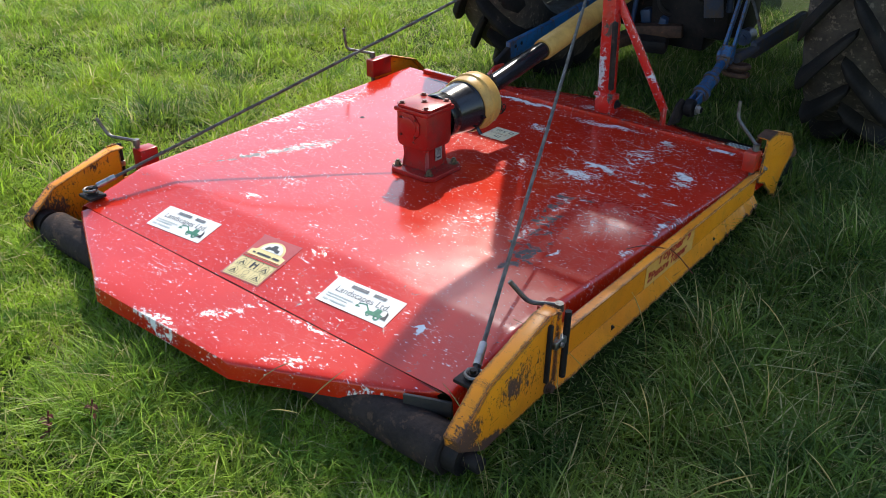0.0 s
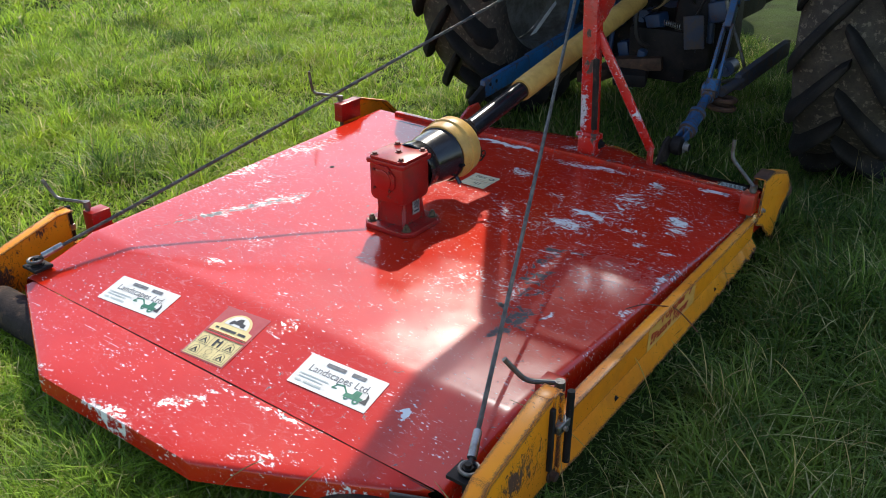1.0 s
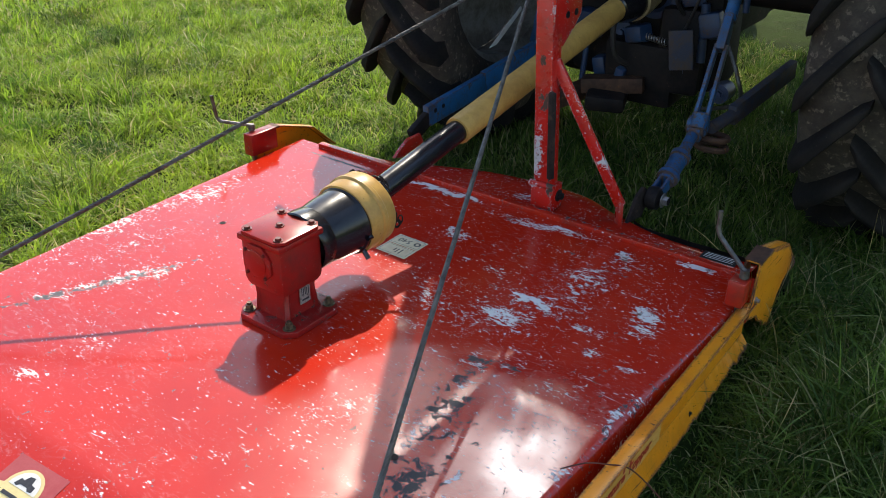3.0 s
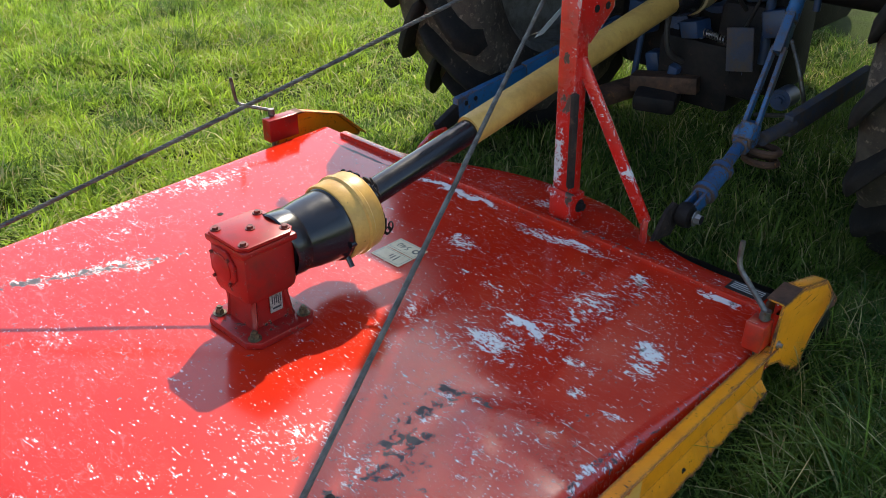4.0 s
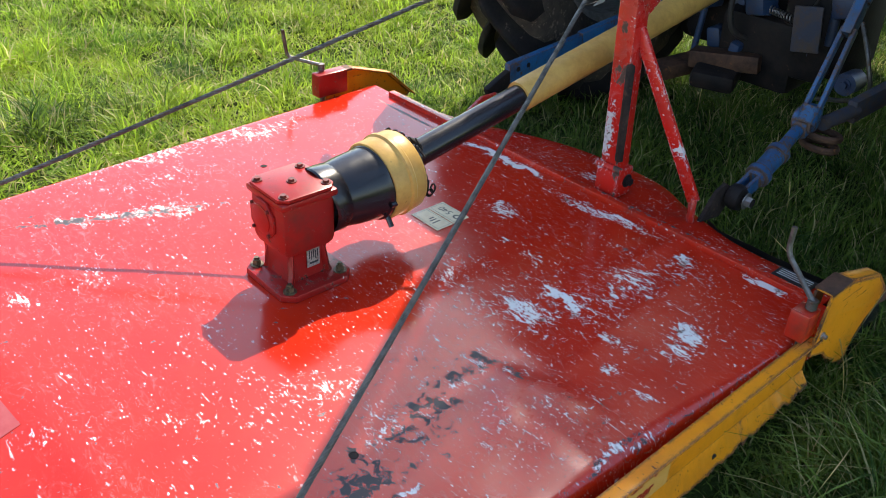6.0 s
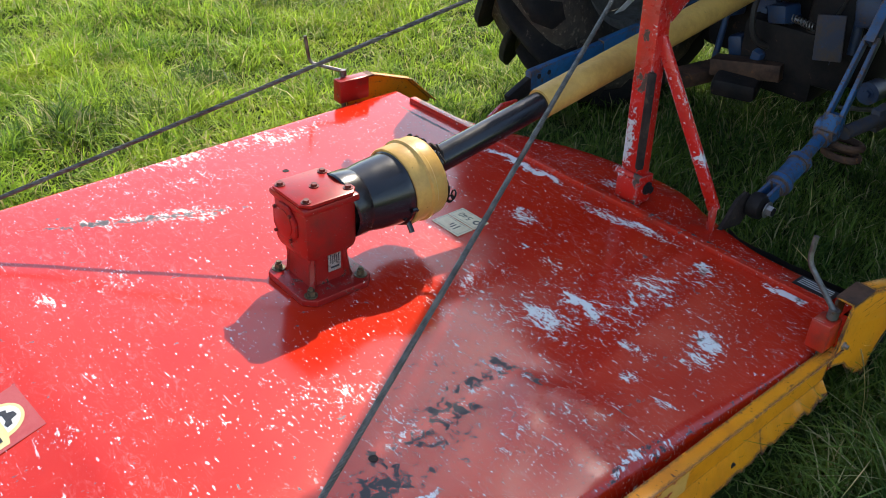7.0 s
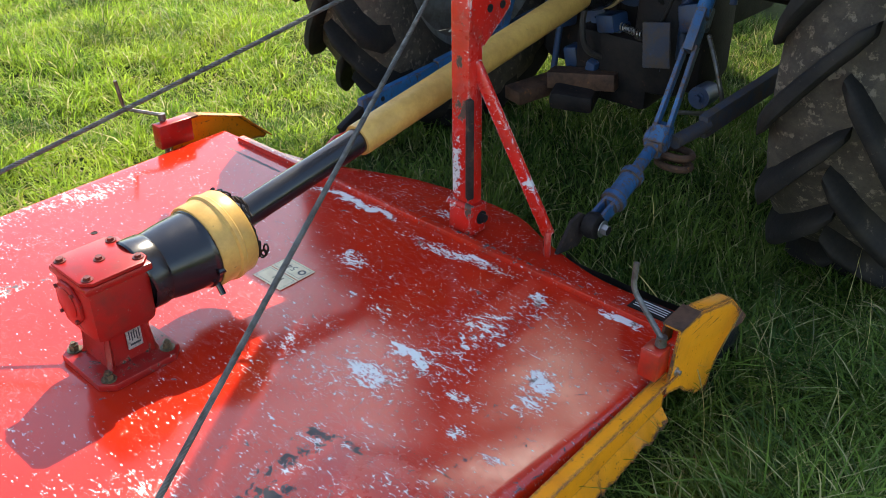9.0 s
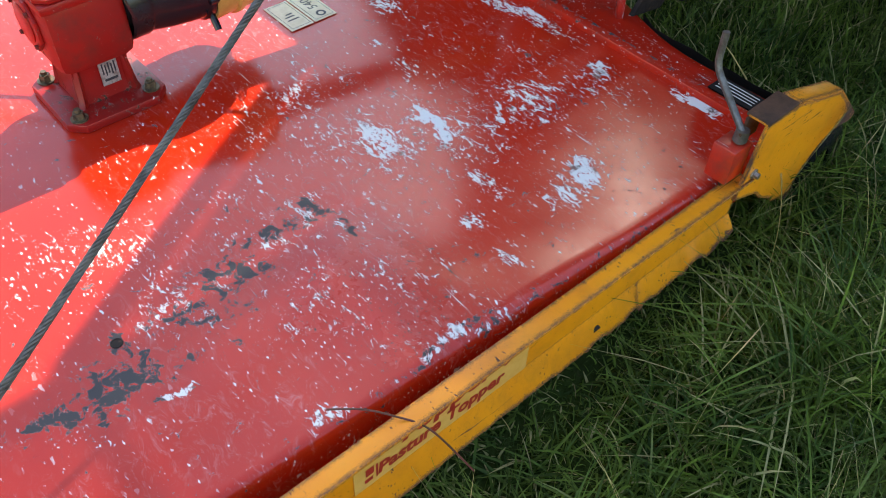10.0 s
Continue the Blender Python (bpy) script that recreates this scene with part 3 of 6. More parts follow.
def build_grass():
    label = "short green pasture grass, uneven and partly trodden"
    blades("grass", scatter(68000, 0.75, 2.6, -1.0, 2.6, 1, 0.35), 0.085, 0.0042, 1.0, grass_green, label, 11, 3)
    blades("grass", scatter(19000, 0.75, 2.6, -1.95, -0.95, 25, 0.35), 0.08, 0.0042, 1.0, grass_mid, label, 35, 3)
    blades("grass", scatter(34000, -1.9, -0.3, -2.0, -0.8, 2, 0.35), 0.06, 0.0045, 1.0, grass_pale, label, 12)
    blades("grass", scatter(24000, -0.5, 0.8, -2.0, -0.8, 23, 0.35), 0.06, 0.0042, 1.1, grass_pale, label, 33)
    blades("grass", scatter(20000, -0.2, 0.9, -1.42, -0.8, 24, 0.35), 0.085, 0.004, 1.0, grass_mid, label, 34, 3)
    blades("grass", scatter(60000, -1.2, 1.0, 0.85, 4.2, 3, 0.35), 0.085, 0.005, 0.75, grass_green, label, 13)
    blades("grass", scatter(130000, -4.2, -0.7, -2.0, 4.0, 4, 0.4), 0.07, 0.006, 1.15, grass_pale, label, 14)
    blades("grass", scatter(75000, -9.0, -0.7, 3.6, 10.0, 5, 0.4), 0.08, 0.012, 1.1, grass_pale, label, 15)
    blades("grass", scatter(50000, -9.0, -4.0, -2.0, 4.0, 6, 0.4), 0.085, 0.012, 0.9, grass_pale, label, 16)
    blades("grass", scatter(16000, 0.8, 5.0, 2.4, 7.0, 7, 0.4), 0.085, 0.010, 0.8, grass_pale, label, 17)
    blades("grass", scatter(95000, 2.2, 8.0, -7.0, 6.0, 21, 0.25), 0.075, 0.011, 1.1, grass_pale, label, 31)
    blades("grass", scatter(85000, -9.0, 3.0, -7.0, -1.7, 22, 0.25), 0.075, 0.011, 1.1, grass_pale, label, 32)
    blades("grass", scatter(19500, 0.78, 2.6, -1.0, 2.6, 41, 1.0), 0.15, 0.0042, 1.0, grass_green, label, 51, 4)
    blades("grass", scatter(24000, -4.2, -0.95, -2.0, 4.0, 42, 1.0), 0.115, 0.006, 1.0, grass_pale, label, 52)
    blades("grass", scatter(4500, 0.78, 2.6, -1.9, -1.0, 44, 1.0), 0.12, 0.0042, 1.0, grass_mid, label, 54, 4)
    blades("grass", scatter(9000, 0.78, 2.3, -1.4, 2.2, 43, 0.4), 0.13, 0.0045, 1.1, grass_green, label, 53, 4)
    thatch = "dry yellowed blades lying between the green grass"
    blades("dry_thatch", scatter(15000, -4.4, 0.4, -2.0, 4.2, 61), 0.04, 0.0035, 2.0, straw, thatch, 71)
    blades("dry_thatch", scatter(5000, 0.9, 2.5, -1.8, 2.5, 62), 0.045, 0.0025, 2.0, straw, thatch, 72)
    blades("dry_thatch", scatter(9000, -9.0, -0.7, 3.6, 9.0, 63), 0.05, 0.007, 2.0, straw, thatch, 73)
    blades("dry_grass_stalks", scatter(1300, 0.85, 2.4, -1.6, 2.4, 8), 0.19, 0.002, 0.6, straw, "thin dry seed stalks standing above the grass", 18, 4)
    blades("dry_grass_stalks", scatter(1400, -4.0, 0.8, -1.9, 4.0, 9), 0.13, 0.003, 0.8, straw, "thin dry seed stalks standing above the grass", 19, 3)


def build_stalks():
    """Long bent seed stalks, each with a thin ear."""
    rng = random.Random(31)
    bm = bmesh.new()
    near = [(0.35, -1.1, 0.2, 0.24), (0.42, -1.12, -0.4, 0.2), (0.5, -1.1, 0.9, 0.2), (0.98, -0.64, 2.4, 0.22), (1.0, -0.7, 2.0, 0.26), (0.88, 0.95, 2.5, 0.3), (0.93, 0.9, 1.2, 0.3), (1.02, 0.75, 2.0, 0.24)]
    spots = near + [(rng.uniform(0.98, 2.2), rng.uniform(-1.3, 1.7), rng.uniform(0, 6.28), rng.uniform(0.14, 0.3)) for _ in range(90)]
    spots += [(rng.uniform(-3.2, 0.2), rng.uniform(-1.8, -1.05), rng.uniform(0, 6.28), rng.uniform(0.12, 0.22)) for _ in range(16)]
    spots += [(rng.uniform(-3.6, -1.05), rng.uniform(-0.9, 3.4), rng.uniform(0, 6.28), rng.uniform(0.12, 0.24)) for _ in range(60)]
    for x, y, way, tall in spots:
        reach = tall * rng.uniform(0.3, 0.9)
        pts = [Vector((x + reach * t * t * math.cos(way + 0.3 * t), y + reach * t * t * math.sin(way + 0.3 * t), tall * (t - 0.18 * t ** 3))) for t in (k / 9 for k in range(10))]
        sweep(bm, pts, [0.0007] * 6 + [0.0009, 0.0016, 0.0014, 0.0005], 4)
    tagged(link_mesh("seed_stalks", bm, straw), "pale bent grass stalks with thin seed ears", "grass", kind="stuff")


def build_dock(x, y, seed):
    """A small dock plant: a stem with narrow reddened leaves."""
    rng = random.Random(seed)
    plant = thing("dock_plant", "small dock plant with reddened leaves in the grass", "plant")
    bm = bmesh.new()
    sweep(bm, curve_points([(x, y, 0), (x + 0.008, y, 0.04), (x + 0.005, y + 0.01, 0.085)]), 0.0025, 6)
    part("stem", bm, dock_red, plant)
    for k in range(9):
        a, tilt, long = k * 2.4 + rng.uniform(-0.3, 0.3), rng.uniform(0.3, 1.1), rng.uniform(0.028, 0.048)
        base = Vector((x + 0.006, y + 0.004, 0.015 + 0.007 * k))
        d = Vector((math.cos(a) * math.cos(tilt), math.sin(a) * math.cos(tilt), math.sin(tilt)))
        s = d.cross(Vector((0, 0, 1))).normalized()
        bm = bmesh.new()
        rows = []
        for t, w in ((0, 0.15), (0.25, 0.8), (0.5, 1.0), (0.75, 0.7), (1.0, 0.05)):
            c = base + d * long * t + Vector((0, 0, -0.03 * t * t))
            rows.append([bm.verts.new(c - s * 0.007 * w), bm.verts.new(c + Vector((0, 0, -0.003))), bm.verts.new(c + s * 0.007 * w)])
        for p, q in zip(rows, rows[1:]):
            for j in range(2):
                bm.faces.new((p[j], p[j + 1], q[j + 1], q[j]))
        part("leaf", bm, dock_red if k % 3 else grass_green, plant)


def build_tufts():
    """Taller dark tufts that the stock has left."""
    rng = np.random.default_rng(77)
    heads = np.stack([rng.uniform(-4.4, -1.15, 26), rng.uniform(-1.0, 5.0, 26)], 1)
    near = np.stack([rng.uniform(1.15, 2.3, 14), rng.uniform(-1.2, 1.9, 14)], 1)
    for spots, tall, wide in ((heads, 0.125, 0.006), (near, 0.13, 0.004)):
        xy = spots[rng.integers(0, len(spots), 330 * len(spots))]
        xy = xy + rng.normal(0, 0.075, xy.shape)
        blades("grass", xy[xy[:, 0] ** 2 > 1.0], tall, wide, 1.0, grass_green, "darker tuft of long ungrazed grass", 81)


dock_red = speckled("dock_leaf", (0.13, 0.022, 0.016), (0.07, 0.03, 0.012), 0.5, 0.0, 60.0)
build_ground()
build_grass()
build_stalks()
build_tufts()
build_dock(0.09, -1.37, 1)
build_dock(0.05, -1.46, 2)

# ---- the mower ----
DECK = 0.22
CREASE, JOINT, RIDGE = -0.63, -0.872, 0.865
mower = thing("pasture_topper", "worn red and yellow tractor-mounted pasture mower on grass", "mower")


def deck_left(y):
    return -0.745 - 0.058 * (y - CREASE)


def deck_right(y):
    return 0.812 + 0.05 * (y - CREASE)


def deck_dent(x, y):
    """Shallow dents and the sag of the sheet."""
    out = 0.0
    for cx, cy, r, d in ((0.62, -0.12, 0.16, -0.006), (0.74, 0.2, 0.13, 0.005), (0.60, 0.13, 0.06, 0.0018), (0.66, 0.06, 0.05, -0.0015), (0.45, 0.3, 0.2, -0.003), (0.7, 0.5, 0.14, -0.003), (-0.4, 0.1, 0.3, 0.003), (-0.5, 0.6, 0.2, -0.003), (0.2, -0.4, 0.25, 0.003), (0.35, 0.6, 0.12, 0.003), (0.71, 0.115, 0.07, 0.0075)):
        out += d * math.exp(-((x - cx) ** 2 + (y - cy) ** 2) / (2 * r * r))
    # a kicked ridge on the worn side: along, across and height
    for cx, cy, turn, long, thin, d in ((0.64, 0.06, -50, 0.13, 0.035, 0.0042), (0.56, 0.16, 20, 0.09, 0.03, -0.003), (0.73, -0.02, -65, 0.1, 0.04, -0.0035), (0.70, 0.16, 10, 0.09, 0.045, 0.003)):
        c, s = math.cos(radians(turn)), math.sin(radians(turn))
        u, v = (x - cx) * c + (y - cy) * s, (y - cy) * c - (x - cx) * s
        out += d * math.exp(-(u / long) ** 2 - (v / thin) ** 2)
    return out + 0.0014 * noise.noise(Vector((x * 5, y * 5, 0.0))) + 0.0005 * noise.noise(Vector((x * 13, y * 13, 3.0)))


def build_deck():
    bm = bmesh.new()
    rows = [RIDGE + 0.02 - k * (RIDGE + 0.02 - CREASE - 0.02) / 100 for k in range(101)] + [CREASE, CREASE - 0.02] + [CREASE - 0.04 - k * (CREASE - 0.04 - JOINT) / 8 for k in range(9)]
    columns = 110
    drop = [(0.010, -0.002), (0.017, -0.008), (0.020, -0.018), (0.022, -0.05), (0.022, -0.085)]
    grid = []
    for y in rows:
        a, b = deck_left(y), deck_right(y)
        slope = 0.0 if y > CREASE else (CREASE - y) / (CREASE - JOINT) * 0.055
        level = DECK - slope
        line = [(a - dx, level + dz) for dx, dz in reversed(drop)]
        line += [(a + (b - a) * k / columns, level + deck_dent(a + (b - a) * k / columns, y)) for k in range(columns + 1)]
        line += [(b + dx, level + dz) for dx, dz in drop]
        grid.append([bm.verts.new((x, y, z)) for x, z in line])
    for p, q in zip(grid, grid[1:]):
        for k in range(len(p) - 1):
            bm.faces.new((p[k], q[k], q[k + 1], p[k + 1]))
    deck = part("deck", bm, deck_paint, mower, "dented red sheet-steel deck with flaked paint", 50)
    for x, y in ((0.549, -0.243), (-0.518, 0.23)):
        bm = bmesh.new()
        lathe(bm, [(0.0001, 0.0005), (0.0065, 0.0005), (0.008, 0.0016), (0.0095, 0.0006)], Matrix.Translation((x, y, DECK + deck_dent(x, y))), 16)
        part("bolt_hole", bm, black_steel, deck, "dark rusty bolt hole")
    return deck


def build_rear_flap():
    """The hinged flap behind the joint: a six-sided sheet with a turned-down lip."""
    edge = [(-0.735, -0.885), (-0.27, -1.115), (0.29, -1.105), (0.775, -0.875)]
    top = [(-0.70, JOINT - 0.0015), (0.79, JOINT - 0.0015)]
    z0, z1 = DECK - 0.0565, DECK - 0.072
    bm = bmesh.new()
    n = 24
    outer = []
    for (x0, y0), (x1, y1) in zip(edge, edge[1:]):
        outer += [(x0 + (x1 - x0) * k / n, y0 + (y1 - y0) * k / n) for k in range(n)]
    outer.append(edge[-1])
    inner = [(top[0][0] + (top[1][0] - top[0][0]) * k / (len(outer) - 1), top[0][1]) for k in range(len(outer))]
    cx, cy = 0.02, -0.95
    rings = [[bm.verts.new((x, y, z0)) for x, y in inner]]
    for t in (0.25, 0.5, 0.75, 0.95):
        rings.append([bm.verts.new((a[0] + (b[0] - a[0]) * t, a[1] + (b[1] - a[1]) * t, z0 + (z1 - z0) * t + 0.002 * noise.noise(Vector((b[0] * 4, t * 2, 1))))) for a, b in zip(inner, outer)])
    for grow, z in ((1.0, z1 - 0.002), (1.012, z1 - 0.008), (1.016, z1 - 0.02), (1.016, z1 - 0.052)):
        rings.append([bm.verts.new((cx + (x - cx) * grow, cy + (y - cy) * grow, z + 0.003 * noise.noise(Vector((x * 6, y * 6, 2))))) for x, y in outer])
    for p, q in zip(rings, rings[1:]):
        for k in range(len(p) - 1):
            bm.faces.new((p[k], p[k + 1], q[k + 1], q[k]))
    part("rear_flap", bm, flap_paint, mower, "hinged red rear flap with a chipped lip", 50)
    bm = bmesh.new()
    sweep(bm, [(-0.7 + 1.49 * k / 30, JOINT - 0.003, z0 - 0.002 + 0.001 * noise.noise(Vector((k * 0.7, 0, 0)))) for k in range(31)], 0.0013, 6)
    part("hinge_joint", bm, roller_steel, mower, "dark dirt-filled hinge joint")


FLAP_WHITE = (
    (0.43, -1.0, 0.12, 0.03, 25, 0.09), (0.48, -1.06, 0.05, 0.03, 0, 0.12), (0.12, -0.98, 0.08, 0.03, 40, 0.12), (0.62, -0.98, 0.12, 0.03, 30, 0.12),
    (0.0, -1.11, 0.12, 0.03, 0, 0.1), (0.35, -0.88, 0.25, 0.010, 0, 0.09), (-0.3, -1.1, 0.1, 0.03, 0, 0.08),
)
flap_paint = worn_paint("flap_red_paint", RED, RED_DARK, PRIMER, RUST, 0.665, 0.62, 0.13, FLAP_WHITE, dots=0.2, shine=0.45, edges=0.06)


def build_front():
    """The angle bar across the deck and the rounded apron before it."""
    bm = bmesh.new()
    box(bm, (0.06, RIDGE, DECK + 0.006), (1.58, 0.006, 0.018), bevel=0.002)
    box(bm, (0.06, RIDGE + 0.011, DECK + 0.0125), (1.58, 0.022, 0.005), bevel=0.0015)
    part("angle_bar", bm, apron_paint, mower, "red angle-iron bar with worn edges")
    edge = curve_points([(x, y, 0) for x, y in ((-0.8, 0.90), (-0.62, 0.915), (-0.42, 0.955), (-0.3, 1.01), (-0.12, 1.08), (0.07, 1.11), (0.25, 1.105), (0.385, 1.045), (0.57, 0.985), (0.74, 0.98), (0.86, 0.985))], 5)
    bm = bmesh.new()
    rings = []
    for t, dz in ((0.0, 0.0), (0.35, -0.001), (0.7, -0.003), (0.97, -0.006), (1.0, -0.010), (1.01, -0.02), (1.01, -0.055)):
        rings.append([bm.verts.new((p.x, RIDGE + (p.y - RIDGE) * t, DECK - 0.004 + dz)) for p in edge])
    for p, q in zip(rings, rings[1:]):
        for k in range(len(p) - 1):
            bm.faces.new((p[k], q[k], q[k + 1], p[k + 1]))
    part("front_apron", bm, apron_paint, mower, "rounded red front apron", 50)
    bm = bmesh.new()
    wave = [(0.46 + 0.05 * k, 1.002 + 0.004 * (k % 2) + (0.03 if k == 0 else 0.0)) for k in range(9)]
    top, foot = [bm.verts.new((x, y - 0.006, DECK - 0.006)) for x, y in wave], [bm.verts.new((x, y + 0.02, DECK - 0.09)) for x, y in wave]
    for k in range(8):
        bm.faces.new((top[k], top[k + 1], foot[k + 1], foot[k]))
    bmesh.ops.solidify(bm, geom=list(bm.faces), thickness=0.006)
    part("rubber_curtain", bm, old_rubber, mower, "black rubber curtain under the apron edge")
    bm = bmesh.new()
    box(bm, (0.765, 0.935, DECK + 0.0), (0.1, 0.05, 0.003))
    plate = part("maker_plate", bm, black_steel, mower, "small dark metal maker plate with pale lines")
    bars_each("printed_bar", [(0, 0.015 - 0.009 * k, 0.084, 0.003) for k in range(4)], Matrix.Translation((0.765, 0.935, DECK + 0.0018)), 0.0006, white_print, plate)


def build_gearbox():
    bm = bmesh.new()
    z = 0.395
    box(bm, (0, 0, z - 0.011), (0.144, 0.144, 0.146), bevel=0.024)
    box(bm, (0, 0, 0.446), (0.148, 0.148, 0.018), bevel=0.006)
    gear = part("gearbox", bm, gear_paint, mower, "red cast-iron gearbox on a flanged foot")
    bm = bmesh.new()
    c, k = 0.073, 0.018
    slab(bm, [(-c + k, -c), (c - k, -c), (c, -c + k), (c, c - k), (c - k, c), (-c + k, c), (-c, c - k), (-c, -c + k)], 0.008, Matrix.Translation((0, 0, 0.456)), 0.0015)
    part("cover", bm, gear_paint, gear, "red bolted top cover")
    for x, y in ((-0.05, -0.057), (-0.05, 0.055), (0.05, 0.057), (0.053, -0.055), (0.0, 0.0)):
        bm = bmesh.new()
        hexbolt(bm, (x, y, 0.4635), 0.0078, 0.006)
        part("cover_bolt", bm, grimy_red, gear, "painted-over hexagon bolt with worn corners")
    bm = bmesh.new()
    rings = []
    for zz, w in ((0.345, 0.058), (0.325, 0.052), (0.28, 0.05), (0.24, 0.053)):
        rings.append([bm.verts.new((sx * w, sy * w, zz)) for sx, sy in ((-1, -1), (1, -1), (1, 1), (-1, 1))])
    for p, q in zip(rings, rings[1:]):
        for k in range(4):
            bm.faces.new((p[k], p[(k + 1) % 4], q[(k + 1) % 4], q[k]))
    for sx, sy in ((-1, -1), (1, -1), (1, 1), (-1, 1)):
        slab(bm, [(0.04, 0), (0.082, 0), (0.072, 0.012), (0.064, 0.1), (0.04, 0.1)], 0.012, Matrix.Translation((0.005, 0, 0.238)) @ pose(0, 0, 0, 0, 0, math.degrees(math.atan2(sy, sx))) @ Matrix(((1, 0, 0, 0), (0, 0, -1, 0.006), (0, 1, 0, 0), (0, 0, 0, 1))), 0.002)
    part("neck", bm, gear_paint, gear, "red ribbed neck")
    bm = bmesh.new()
    slab(bm, [(-0.095, -0.07), (-0.07, -0.095), (0.075, -0.095), (0.1, -0.07), (0.1, 0.07), (0.075, 0.095), (-0.07, 0.095), (-0.095, 0.07)], 0.018, Matrix.Translation((0.006, 0, DECK + 0.002)), 0.003)
    part("foot_flange", bm, gear_paint, gear, "red square foot flange")
    for x, y in ((-0.062, -0.068), (0.08, -0.07), (0.076, 0.07), (-0.062, 0.068)):
        bm = bmesh.new()
        hexbolt(bm, (x, y, 0.24), 0.0105, 0.013, stud=0.008)
        part("foot_bolt", bm, brassy, gear, "brown greasy nut on a stud")
    bm = bmesh.new()
    m = Matrix.Translation((-0.004, -0.071, 0.395)) @ pose(0, 0, 0, 90)
    slab(bm, [(0.05 * math.cos(radians(22.5 + 45 * k)), 0.05 * math.sin(radians(22.5 + 45 * k))) for k in range(8)], 0.009, m, 0.003)
    lathe(bm, [(0.034, 0.009), (0.034, 0.011), (0.03, 0.013), (0.0001, 0.0125)], m, 24)
    part("bearing_cap", bm, gear_paint, gear, "red bearing cap")
    for a in (45, 135, 225, 315):
        bm = bmesh.new()
        hexbolt(bm, m @ Vector((0.043 * math.cos(radians(a)), 0.043 * math.sin(radians(a)), 0.008)), 0.005, 0.005, (0, -1, 0), False)
        part("cap_bolt", bm, grimy_red, gear)
    bm = bmesh.new()
    rod(bm, (0, 0.07, 0.392), (0, 0.1, 0.392), 0.052, n=28)
    part("input_boss", bm, gear_paint, gear)
    m = Matrix.Translation((0.0545, 0.012, 0.29)) @ Matrix(((0, 0, 1, 0), (1, 0, 0, 0), (0, 1, 0, 0), (0, 0, 0, 1))) @ pose(0, 0, 0, 0, 0, 0)
    bm = bmesh.new()
    box(bm, (0.0545, 0.012, 0.29), (0.003, 0.034, 0.05), bevel=0.0006)
    tag = part("label_plate", bm, speckled("dirty_label", (0.42, 0.39, 0.35), (0.16, 0.11, 0.09), 0.5, 0.0, 70.0), gear, "small grubby label with dark bars")
    bars_each("printed_bar", [(-0.011 + 0.0055 * k, 0.009 - 0.018 * (k % 2) * 0.2, 0.0028, 0.022) for k in range(5)] + [(0, -0.014, 0.024, 0.005)], m, 0.0022, ink, tag)


white_print = speckled("white_sticker", (0.74, 0.74, 0.7), (0.6, 0.58, 0.52), 0.4, 0.0, 30.0, bump=0.02)
cream_print = speckled("cream_sticker", (0.70, 0.58, 0.27), (0.6, 0.48, 0.22), 0.4, 0.0, 30.0, bump=0.02)
yellowed_print = speckled("yellowed_sticker", (0.80, 0.70, 0.46), (0.66, 0.54, 0.33), 0.4, 0.0, 40.0, bump=0.02)
clear_print = speckled("sticker_backing", (0.42, 0.09, 0.085), (0.36, 0.06, 0.06), 0.35, 0.0, 30.0, bump=0.02)
soft_ink = speckled("worn_ink", (0.07, 0.075, 0.08), (0.18, 0.18, 0.18), 0.45, 0.0, 90.0, bump=0.02)
ink = speckled("black_ink", (0.02, 0.02, 0.025), (0.05, 0.05, 0.05), 0.45, 0.0, 60.0, bump=0.02)
green_ink = speckled("green_ink", (0.02, 0.12, 0.07), (0.05, 0.2, 0.12), 0.45, 0.0, 60.0, bump=0.02)
faint_ink = speckled("faded_ink", (0.35, 0.4, 0.36), (0.5, 0.52, 0.48), 0.45, 0.0, 60.0, bump=0.02)
red_ink = speckled("red_ink", (0.40, 0.022, 0.012), (0.33, 0.03, 0.014), 0.45, 0.0, 60.0, bump=0.02)
orange_print = speckled("orange_sticker", (0.70, 0.36, 0.085), (0.62, 0.30, 0.055), 0.4, 0.0, 25.0, bump=0.02)

STRIP_TILT = -math.degrees(math.atan2(0.055, CREASE - JOINT))


def on_strip(x, y, turn):
    """The place of a sticker on the sloping strip behind the crease; its own y points to the tractor."""
    z = DECK - (CREASE - y) / (CREASE - JOINT) * 0.055 + deck_dent(x, y) + 0.0012
    return Matrix.Translation((x, y, z)) @ pose(0, 0, 0, -STRIP_TILT) @ pose(0, 0, 0, 0, 0, turn)


def sheet(bm, w, h, m, thick=0.0008, bow=0.0):
    return slab(bm, [(-w / 2, -h / 2), (w / 2, -h / 2), (w / 2, h / 2), (-w / 2, h / 2)], thick, m)


def ink_line(bm, points, w, m):
    """A printed stroke of even width along a line of points."""
    for (x0, y0), (x1, y1) in zip(points, points[1:]):
        d = Vector((x1 - x0, y1 - y0, 0)).normalized() * w / 2
        n = Vector((-d.y, d.x, 0))
        a, b = Vector((x0, y0, 0)) - d * 0.6, Vector((x1, y1, 0)) + d * 0.6
        bm.faces.new([bm.verts.new(m @ p) for p in (a - n, b - n, b + n, a + n)])
    return bm


